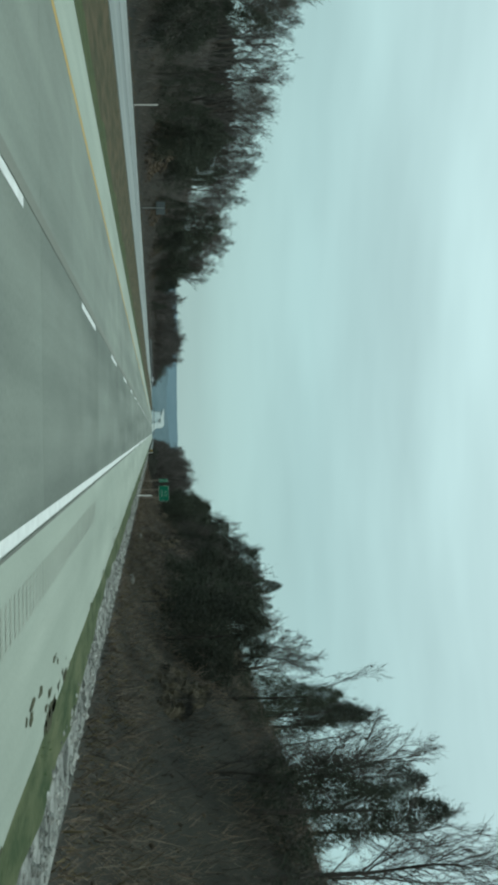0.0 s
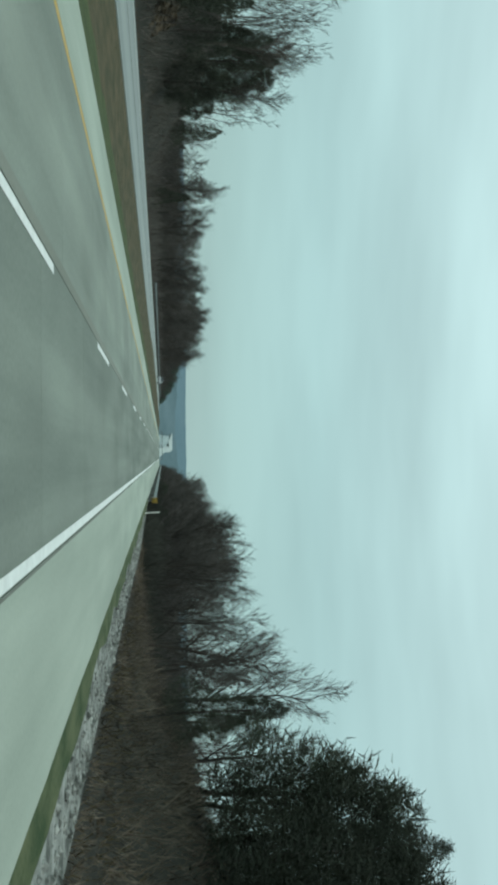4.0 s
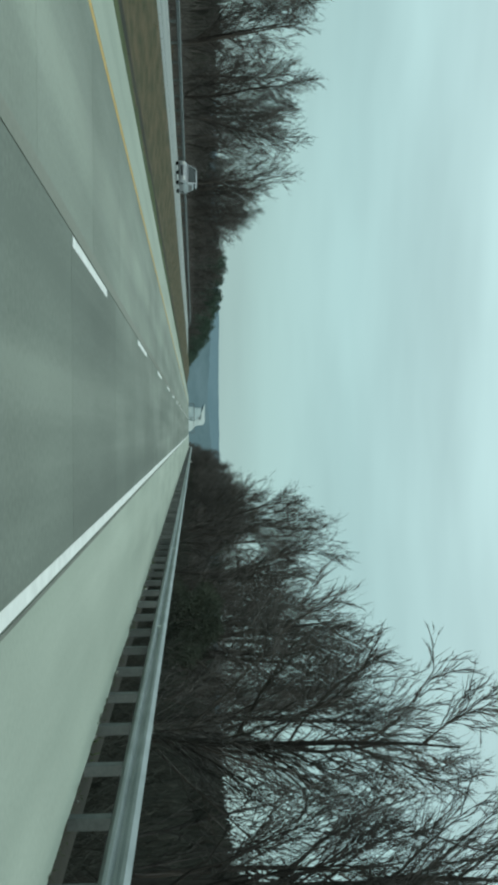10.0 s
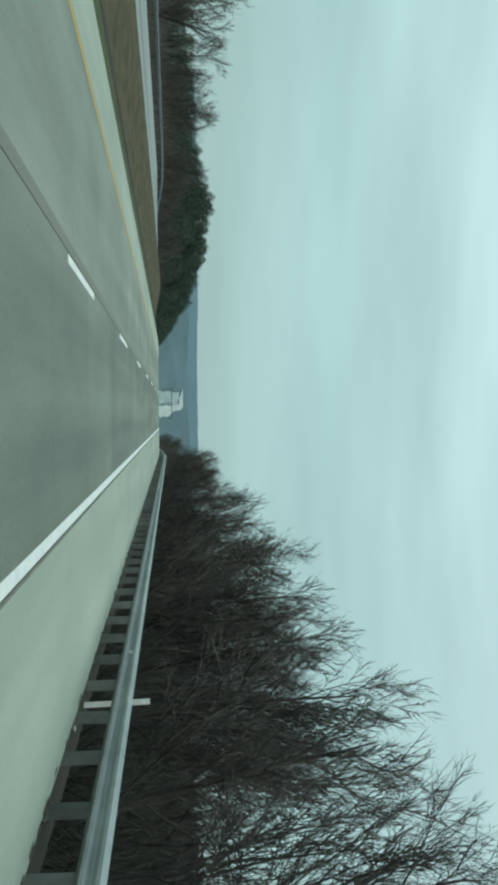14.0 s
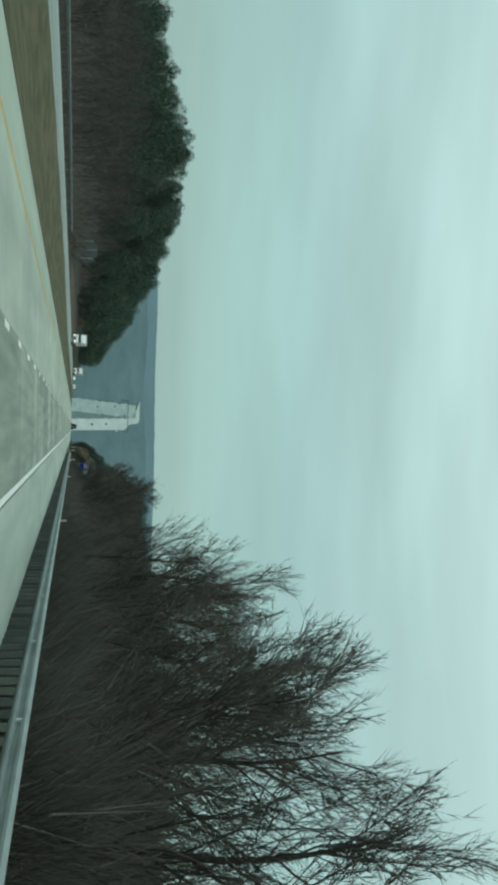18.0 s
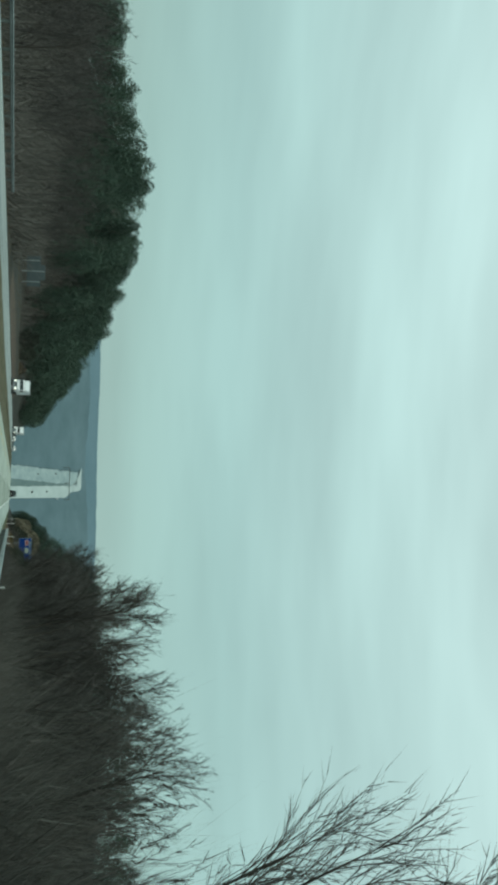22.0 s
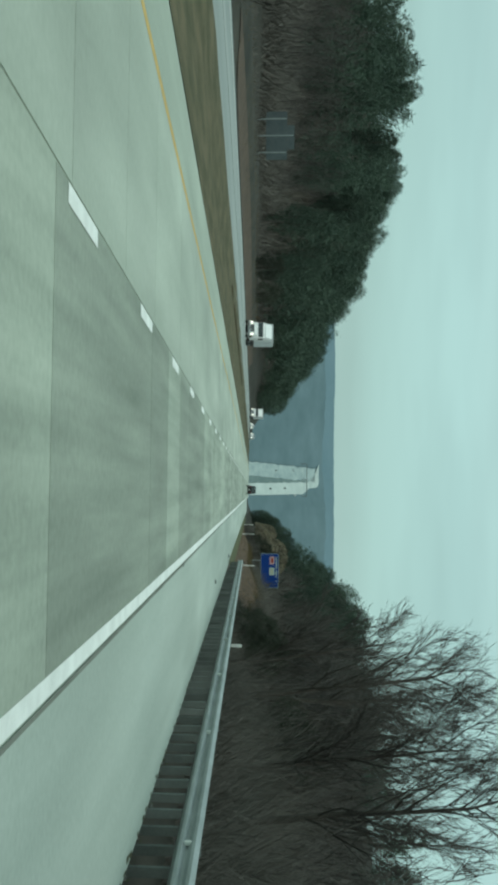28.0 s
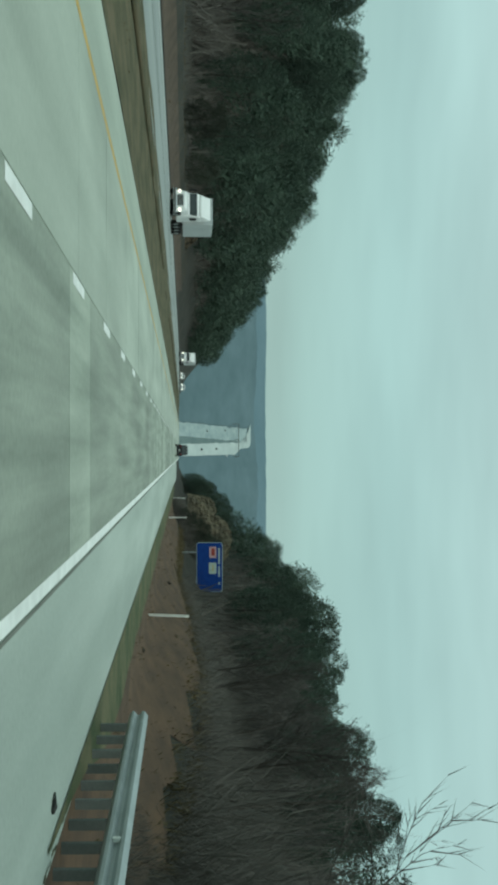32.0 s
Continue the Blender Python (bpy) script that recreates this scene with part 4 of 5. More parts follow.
treeline(((62, 100, 170, 660, 2000, 7.5, 10.5), (130, 240, 250, 900, 2600, 15, 20), (-100, -66, 200, 640, 1500, 7, 10), (-290, -170, 250, 800, 1800, 15, 19)), "dark distant treeline beyond the roadside wood", 77)
brush("bank_brush", ((4.9, 17, -10, 200, 70000, 0.15, 0.8, 0.8, 0.03), (7, 17, -10, 200, 24000, 0.5, 1.9, 0.6, 0.03)),
      M_BANK_BRUSH, "tangled tan and brown brush on the cut slopes", "undergrowth", 6)
brush("verge_grass", ((2.74, 3.55, -20, 224, 20000, 0.05, 0.16, 0.5, 0.02), (2.75, 3.4, 224, 748, 14000, 0.04, 0.2, 0.6, 0.02), (2.75, 4.3, 747, 850, 9000, 0.05, 0.22, 0.5, 0.03), (-10.4, -9.05, -20, 880, 26000, 0.05, 0.18, 0.5, 0.03)),
      M_GRASS_G, "short green grass along the edge of the pavement", "grass", 8)
brush("dry_grass", ((-16.0, -9.8, -20, 860, 60000, 0.05, 0.2, 0.6, 0.035), (5, 9, -10, 215, 9000, 0.2, 0.7, 0.6, 0.03), (4, 9, 742, 860, 5000, 0.1, 0.4, 0.6, 0.04), (7.0, 9.5, 750, 850, 5000, 0.2, 0.8, 0.6, 0.04), (-31, -27.8, 0, 735, 10000, 0.1, 0.4, 0.6, 0.05), (-36, -28.2, 735, 900, 4000, 0.1, 0.5, 0.6, 0.03)),
      M_GRASS_B, "dry straw-coloured grass on the median and banks", "grass", 9)


# ---- verge: grass strip, gravel, stones ----
def verge(name, x0, x1, y0, y1, material, label, category, lift, n=4, edge=0.25):
    ys = arange(y0, y1, 2)
    xs = [x0 + (x1 - x0) * i / n for i in range(n + 1)]
    verts = []
    for y in ys:
        fade = smooth(y0, y0 + 10, y) * (1 - smooth(y1 - 14, y1, y))
        for i, x in enumerate(xs):
            q = x0 + (x - x0) * (0.05 + 0.95 * fade) + (edge * (noise.noise((x0, y * 0.35, 4.0)) + 0.5 * noise.noise((x0, y * 0.11, 8.0))) * min(1.0, 2 * fade) * (i / n) ** 2)
            verts.append((q, y, ground_z(q, y) + lift))
    m = n + 1
    return tagged(new(name, mesh_of(name, verts, [(j * m + i, j * m + i + 1, j * m + m + i + 1, j * m + m + i) for j in range(len(ys) - 1) for i in range(n)], material, True)), label, category, kind="structure")


verge("verge_turf", 2.72, 3.5, -60, 226, M_TURF, "mown green grass verge beside the shoulder", "grass", 0.06, 5, 0.5)
verge("median_turf", -9.07, -12.1, -60, 300, M_MEDIAN_GREEN, "green turf along the median's edge", "grass", 0.06, 6, 0.9)
verge("median_turf_further", -9.07, -11.0, 300, 578, M_MEDIAN_GREEN, "patchy green turf along the median's edge", "grass", 0.06, 5, 1.3)
# dry turf that fills the median of the last stretch and creeps over the oncoming lanes' edge
tv, tf = [], []
for j, y in enumerate(arange(574, 1000, 3)):
    far_x = -16.2 + opposing_x(y) - 0.55 + 0.7 * noise.noise((y * 0.16, 2.0, 6.0)) + 0.3 * noise.noise((y * 0.5, 5.0, 6.0))
    near_x = -9.12 + 0.12 * noise.noise((y * 0.4, 1.0, 3.0))
    for i in range(9):
        u = i / 8
        tv.append((near_x + (far_x - near_x) * u, y, road_z(y) + 0.012 + opposing_lift(y) * u - 0.10 * math.sin(math.pi * u) + 0.05 * noise.noise((u * 6, y * 0.3, 3.0)) * math.sin(math.pi * u) + 0.32 * smooth(0.4, 0.86, u) * (1 - smooth(0.88, 1.0, u)) * (1 - smooth(640, 760, y))))
    if j:
        tf += [(9 * j - 9 + i, 9 * j - 8 + i, 9 * j + 1 + i, 9 * j + i) for i in range(8)]
tagged(new("median_turf_new", mesh_of("median_turf_new", tv, tf, M_TURF_STRAW, True)), "olive and straw-coloured turf filling the median", "grass", kind="structure")
verge("verge_gravel", 3.1, 4.8, -60, 222, M_GRAVEL, "pale crushed stone in the ditch beside the grass", "gravel", 0.03)
verge("verge_turf_end", 2.72, 4.0, 741, 870, M_TURF_DRY, "green grass verge past the end of the rail", "grass", 0.085)
verge("dirt_bank", 2.99, 7.4, 739, 850, M_DIRT, "bare orange-brown earth bank", "ground", 0.06, 14, 1.7)
verge("dirt_bank_far", -30.8, -27.4, 742, 905, M_DIRT_DARK, "bare brown earth bank below the pines", "ground", 0.05, 8)


def stone_mesh(seed, flat=0.7):
    rng = random.Random(seed)
    bm = bmesh.new()
    bmesh.ops.create_icosphere(bm, subdivisions=1, radius=1.0)
    for v in bm.verts:
        v.co *= rng.uniform(0.7, 1.15)
        v.co.z *= flat
    return bm


def stones(name, areas, material, label, seed):
    rng = np.random.default_rng(seed)
    kinds = []
    for i in range(4):
        bm = stone_mesh(seed + i)
        bmesh.ops.triangulate(bm, faces=bm.faces)
        kinds.append(np.array([[tuple(v.co) for v in f.verts] for f in bm.faces]).reshape(-1, 3)); bm.free()
    out = []
    for x0, x1, y0, y1, count, lo, hi in areas:
        for _ in range(count):
            x, y, s, a = rng.uniform(x0, x1), rng.uniform(y0, y1), rng.uniform(lo, hi), rng.uniform(0, 6.28)
            R = np.array([[math.cos(a), -math.sin(a), 0], [math.sin(a), math.cos(a), 0], [0, 0, 1]])
            out.append((kinds[rng.integers(4)] * s) @ R.T + np.array([x, y, ground_z(x, y) + s * 0.25]))
    return tagged(new(name, tri_mesh(name, np.concatenate(out), material)), label, "stones", kind="stuff")


stones("ditch_stones", ((3.5, 4.75, -5, 215, 4600, 0.03, 0.11), (2.75, 3.3, 226, 747, 700, 0.02, 0.06)), M_GRAVEL, "loose pale crushed stones in the ditch", 40)
stones("bank_stones", ((6.0, 11, -5, 190, 900, 0.03, 0.13), (-38, -31, 0, 230, 70, 0.1, 0.3), (5, 9, 745, 860, 60, 0.05, 0.2)), M_ROCK, "scattered brown stones on the banks", 44)


def boulder(x, y, r, seed):
    g = thing("boulder", "pale angular boulder lying on the brushy bank", "rock", "pale boulders", pose(x, y, ground_z(x, y) + r * 0.3, 0, 0, seed * 40))
    bm = stone_mesh(seed)
    bmesh.ops.scale(bm, vec=(r, r * 1.3, r), verts=bm.verts)
    part("stone", bm, M_BOULDER, g)


for i, (x, y, r) in enumerate(((6.7, 51, 0.30), (6.4, 57, 0.14), (6.9, 74, 0.3), (7.2, 81, 0.24))):
    boulder(x, y, r, 70 + i)


def outcrop(x, y, w, d, h, seed, side, turn=0.0, material=M_ROCK):
    """A ragged, ledged rock face set into a slope; side -1: it faces -x."""
    g = thing("rock_outcrop", "weathered golden-brown rock ledge breaking out of the cut slope", "rock", "rock outcrops", pose(x, y, ground_z(x, y) - 0.3, 0, 0, turn))
    for k, (oy, ow, oh) in enumerate(((0, w, h), (w * 0.5, w * 0.6, h * 0.65), (-w * 0.48, w * 0.5, h * 0.55))):
        nu, nv = 60, 34
        verts, faces = [], []
        for j in range(nv + 1):
            for i in range(nu + 1):
                u, v = i / nu - 0.5, j / nv
                ledge = 0.6 * math.floor(v * 7 + 1.3 * noise.noise((u * ow * 0.5, v, seed + k))) * d * 0.16
                f = noise.voronoi((u * ow * 1.3, v * oh * 2.6, seed * 1.7 + k))[0]
                rough = 0.55 * noise.noise((u * ow * 1.5, v * oh * 0.7, seed * 1.7 + k)) + 0.3 * noise.noise((u * ow * 5.1, v * oh * 3.0, seed + 9 * k)) + 0.35 * min(0.5, f[1] - f[0])
                crown = (1 - (2 * u) ** 2) ** 0.5 if abs(u) < 0.5 else 0
                verts.append((-side * (ledge + rough * d * 0.5 + (2 * u) ** 4 * d * 0.6), oy + u * ow, v * oh * (0.35 + 0.65 * crown) + 0.2 * noise.noise((u * ow * 2, v * 5, seed))))
        m = nu + 1
        for j in range(nv):
            for i in range(nu):
                a = j * m + i
                faces += [(a, a + 1, a + m + 1), (a, a + m + 1, a + m)]
        b = len(verts)
        verts += [(-side * d * 1.5, oy - ow / 2, 0), (-side * d * 1.5, oy + ow / 2, 0)]
        faces += [(b, b + 1, nv * m + nu, nv * m), (b, nv * m, 0), (b + 1, nu, nv * m + nu)]
        part("rock_face", mesh_of("rock_face", verts, faces, material), None, g)
    return g


for i, (x, y, w, d, h, sd) in enumerate(((8.8, 92, 6, 0.9, 3.0, -1), (8.8, 60, 5, 0.8, 2.4, -1), (9.2, 40, 5, 0.9, 2.6, -1), (9.0, 122, 5, 0.8, 2.2, -1), (-32.2, 112, 14, 2.6, 4.6, 1), (-32.2, 142, 10, 2.4, 3.6, 1), (-32.4, 172, 8, 2.2, 3.0, 1), (-32.4, 196, 7, 2.2, 3.4, 1), (-33.5, 880, 6, 2.5, 2.4, 1))):
    outcrop(x, y, w, d, h, 60 + i, sd)
outcrop(10.3, 863, 9, 1.2, 6.2, 75, -1, 62, M_LEDGE)


# ---- signs and posts ----
def plate(name, w, h, material, parent, y=0.0, z=0.0, x=0.0, t=0.012, r=0.06, label=""):
    bm = bmesh.new()
    pts = []
    for cx, cz, a0 in ((w / 2 - r, h / 2 - r, 0), (-w / 2 + r, h / 2 - r, 90), (-w / 2 + r, -h / 2 + r, 180), (w / 2 - r, -h / 2 + r, 270)):
        for k in range(4):
            a = radians(a0 + 30 * k)
            pts.append((cx + r * math.cos(a), cz + r * math.sin(a)))
    f = bm.faces.new([bm.verts.new((px, 0, pz)) for px, pz in pts])
    e = bmesh.ops.extrude_face_region(bm, geom=[f])
    bmesh.ops.translate(bm, verts=[v for v in e["geom"] if isinstance(v, bmesh.types.BMVert)], vec=(0, t, 0))
    bmesh.ops.recalc_face_normals(bm, faces=bm.faces)
    ob = part(name, bm, material, parent, label)
    ob.matrix_basis = pose(x, y, z)
    return ob


def words(text, size, material, parent, x, y, z, name="lettering"):
    cu = bpy.data.curves.new(name, "FONT")
    cu.body, cu.size, cu.align_x, cu.align_y, cu.extrude = text, size, "CENTER", "CENTER", 0.002
    tmp = new("tmp", cu)
    me = bpy.data.meshes.new_from_object(tmp.evaluated_get(bpy.context.evaluated_depsgraph_get()))
    bpy.data.objects.remove(tmp)
    me.materials.clear(); me.materials.append(material)
    ob = part(name, me, None, parent, "white letters")
    ob.matrix_basis = pose(x, y, z, 90, 0, 0)
    return ob


sg = thing("county_sign", "green county line sign with white letters on two wooden posts", "road sign", m=pose(5.55, 103.5, ground_z(5.55, 103.5)))
B0 = 2.33 - ground_z(5.55, 103.5)
plate("border", 1.64, 1.04, M_LETTER, sg, 0.004, B0, t=0.010)
plate("panel", 1.60, 1.00, M_SIGN_G, sg, -0.004, B0, t=0.012, label="green reflective panel")
words("Union", 0.23, M_LETTER, sg, 0.0, -0.008, B0 + 0.2)
words("County", 0.23, M_LETTER, sg, 0.0, -0.008, B0 - 0.22)
for x in (-0.42, 0.42):
    p = part("post", boxes((-0.06, 0.06, -0.045, 0.045, -0.6, B0 - 0.45), bevel=0.008), M_WOOD, sg); p.matrix_basis = pose(x, 0.065, 0)
sg = thing("mile_marker", "narrow green mile marker sign on one post", "road sign", m=pose(3.55, 91.3, ground_z(3.55, 91.3)))
MZ = 2.19 - ground_z(3.55, 91.3)
plate("border", 0.335, 0.80, M_LETTER, sg, 0.004, MZ, t=0.008, r=0.04)
plate("panel", 0.31, 0.775, M_SIGN_G, sg, -0.004, MZ, t=0.010, r=0.04, label="green reflective panel")
words("MILE", 0.10, M_LETTER, sg, 0.0, -0.008, MZ + 0.30)
words("3", 0.27, M_LETTER, sg, 0.0, -0.008, MZ + 0.09)
words("9", 0.27, M_LETTER, sg, 0.0, -0.008, MZ - 0.19)
p = part("post", boxes((-0.03, 0.03, -0.02, 0.02, -0.5, MZ + 0.36), bevel=0.005), M_WOOD, sg); p.matrix_basis = pose(0, 0.036, 0)

om = thing("rail_terminal", "grey steel rail terminal with a yellow and black striped face", "guard rail", m=pose(3.30, 225.0, ground_z(3.30, 225)))
om.scale = (0.86, 1, 0.86)
part("head", boxes((-0.28, 0.28, 0.014, 0.46, 0.47, 1.05), bevel=0.02), M_STEEL, om, "grey steel box head")
part("chute", boxes((-0.30, -0.06, 0.45, 1.1, 0.60, 0.92), bevel=0.02), M_STEEL, om)
plate("panel", 0.58, 0.58, M_SIGN_Y, om, 0.0, 0.76, r=0.02, label="yellow board")
for k in range(-2, 3):
    bm = bmesh.new()
    c = k * 0.21
    pts = []
    # diagonal band clipped to the board
    for u in (c - 0.055, c + 0.055):
        lo, hi = max(-0.27, u * 1.0 - 0.27 + 0.0), min(0.27, u + 0.27)
        if hi > lo:
            pts.append(((lo, lo - u), (hi, hi - u)))
    if len(pts) == 2:
        q = [pts[0][0], pts[0][1], pts[1][1], pts[1][0]]
        vs = [bm.verts.new((max(-0.28, min(0.28, a)), -0.004, max(-0.28, min(0.28, b)))) for a, b in q]
        bm.faces.new(vs)
        r = bmesh.ops.extrude_face_region(bm, geom=bm.faces[:])
        bmesh.ops.translate(bm, verts=[v for v in r["geom"] if isinstance(v, bmesh.types.BMVert)], vec=(0, 0.0045, 0))
        bmesh.ops.recalc_face_normals(bm, faces=bm.faces)
        s = part("stripe", bm, M_BLACK, om, "black diagonal stripe"); s.matrix_basis = pose(0, 0, 0.76)
    else:
        bm.free()
p = part("post", boxes((-0.03, 0.03, -0.02, 0.02, -0.5, 0.98), bevel=0.004), M_STEEL, om); p.matrix_basis = pose(0, 0.034, 0)


def delineator(x, y, top=1.05, tilt=0.0):
    base = max(ground_z(x, y), road_z(y) - 0.5)
    h = top + road_z(y) - base
    g = thing("delineator_post", "slim white plastic delineator post beside the road", "delineator", "delineator posts", pose(x, y, base, tilt, tilt * 0.6, 0))
    part("post", boxes((-0.05, 0.05, -0.012, 0.012, -0.3, h), bevel=0.008), M_PLASTIC, g)
    part("reflector", boxes((-0.035, 0.035, -0.018, -0.0125, h - 0.16, h - 0.06), bevel=0.002), M_WHITE, g)
    return g


for x, y, h, tl in ((4.05, 78, 1.14, 2), (3.4, 205.5, 1.15, -4), (3.45, 330, 1.02, 2), (3.45, 464.3, 1.0, -2), (3.45, 574, 1.08, 3), (3.45, 622, 1.08, 1), (3.45, 668, 1.08, -1), (3.45, 715.5, 1.1, 2), (5.0, 769, 1.6, 3), (4.4, 817, 1.6, 0), (4.3, 852, 1.5, 1), (-29.3, 84, 2.0, -5)):
    delineator(x, y, h, tl)

bs = thing("service_sign", "blue motorist service sign with two logo panels", "road sign", m=pose(10.5, 831, ground_z(10.5, 831)))
BZ = 4.0 + fall(831) - ground_z(10.5, 831)
plate("border", 5.15, 2.70, M_LETTER, bs, 0.006, BZ, t=0.02, r=0.2)
plate("panel", 5.05, 2.6, M_SIGN_B, bs, -0.012, BZ, t=0.02, r=0.18, label="blue reflective panel")
plate("logo", 1.15, 0.72, M_LOGO_R, bs, -0.022, BZ + 0.35, x=-1.55, t=0.008, r=0.03, label="pale red logo panel")
plate("logo", 1.15, 0.78, M_LETTER, bs, -0.022, BZ + 0.33, x=0.1, t=0.008, r=0.03, label="white logo panel")
part("logo_mark", boxes((-1.95, -1.2, -0.030, -0.023, BZ + 0.2, BZ + 0.55), bevel=0.003), M_LOGO_D, bs, "dark red shape")
part("logo_mark", boxes((-0.2, 0.4, -0.030, -0.023, BZ + 0.28, BZ + 0.42), bevel=0.003), M_LOGO_Y, bs, "ochre shape")
for x0, x1 in ((-2.0, -0.3), (-0.1, 1.0), (1.55, 1.8)):
    part("legend_bar", boxes((x0, x1, -0.020, -0.0125, BZ + 0.92, BZ + 1.06), bevel=0.003), M_LETTER, bs, "white bar of small lettering")
for x in (-1.55, 1.55):
    p = part("post", boxes((-0.08, 0.08, -0.08, 0.08, -0.8, BZ + 1.2), bevel=0.01), M_STEEL, bs); p.matrix_basis = pose(x, 0.11, 0)

ws = thing("small_sign_back", "small grey back of a road sign on one post", "road sign", m=pose(-30.6, 128, ground_z(-30.6, 128)))
plate("panel", 1.7, 1.15, M_ALU, ws, 0.0, 2.5 - ground_z(-30.6, 128), t=0.02, r=0.05)
part("post", boxes((-0.05, 0.05, -0.09, -0.005, -0.6, 3.0 - ground_z(-30.6, 128)), bevel=0.008), M_STEEL, ws)

gs = thing("highway_sign", "grey unpainted back of a large highway sign on three posts", "road sign", m=pose(-42, 793, ground_z(-42, 793)))
GZ = 3.7 + fall(793) - ground_z(-42, 793)
plate("panel", 5.6, 2.4, M_ALU, gs, 0.0, GZ, t=0.03, r=0.1)
plate("exit_tab", 2.8, 0.8, M_ALU, gs, 0.0, GZ + 1.62, x=0.2, t=0.03, r=0.06)
for x in (-1.95, 0.0, 1.95):
    p = part("post", boxes((-0.08, 0.08, -0.1, -0.01, -1.0, GZ + (1.9 if x == 0 else 1.1)), bevel=0.01), M_STEEL, gs); p.matrix_basis = pose(x, 0, 0)
for zz in (-0.7, 0.0, 0.7):
    part("stringer", boxes((-2.75, 2.75, -0.035, -0.004, GZ + zz - 0.04, GZ + zz + 0.04), bevel=0.004), M_ALU, gs)


# ---- vehicles ----
def lathe_wheel(parent, x, y, r, w, hub=0.55):
    bm = bmesh.new()
    prof = ((r * 0.6, -w / 2), (r * 0.93, -w / 2), (r, -w / 2 + 0.05), (r, w / 2 - 0.05), (r * 0.93, w / 2), (r * 0.6, w / 2))
    n = 20
    rings = []
    for k in range(n):
        a = 2 * math.pi * k / n
        rings.append([bm.verts.new((px, pr * math.cos(a), pr * math.sin(a))) for pr, px in prof])
    for k in range(n):
        for i in range(len(prof) - 1):
            bm.faces.new((rings[k][i], rings[k][i + 1], rings[(k + 1) % n][i + 1], rings[(k + 1) % n][i]))
    t = part("wheel", bm, M_TYRE, parent, "black tyre"); t.matrix_basis = pose(x, y, r)
    bm = bmesh.new()
    bmesh.ops.create_cone(bm, segments=18, radius1=r * 0.6, radius2=r * 0.5, depth=w * 0.9, cap_ends=True, matrix=Matrix.Rotation(math.pi / 2, 4, "Y"))
    part("rim", bm, M_STEEL, t)


def loft(sections, bevel=0.0):
    """Closed rings of equal length, one after another, capped at both ends."""
    bm = bmesh.new()
    rings = [[bm.verts.new(p) for p in s] for s in sections]
    n = len(rings[0])
    for a, b in zip(rings, rings[1:]):
        for i in range(n):
            bm.faces.new((a[i], a[(i + 1) % n], b[(i + 1) % n], b[i]))
    bm.faces.new(rings[0][::-1]); bm.faces.new(rings[-1])
    bmesh.ops.recalc_face_normals(bm, faces=bm.faces)
    if bevel:
        bmesh.ops.bevel(bm, geom=bm.edges[:], offset=bevel, segments=2, affect="EDGES", profile=0.5)
    return bm


def ring(y, hw, z0, z1, top=None):
    """A car body's cross-section at y: half width, sill, shoulder, narrower top."""
    tw = top if top is not None else hw
    return [(-hw, y, z0), (hw, y, z0), (hw * 1.0, y, (z0 + z1) / 2), (tw, y, z1), (-tw, y, z1), (-hw * 1.0, y, (z0 + z1) / 2)]


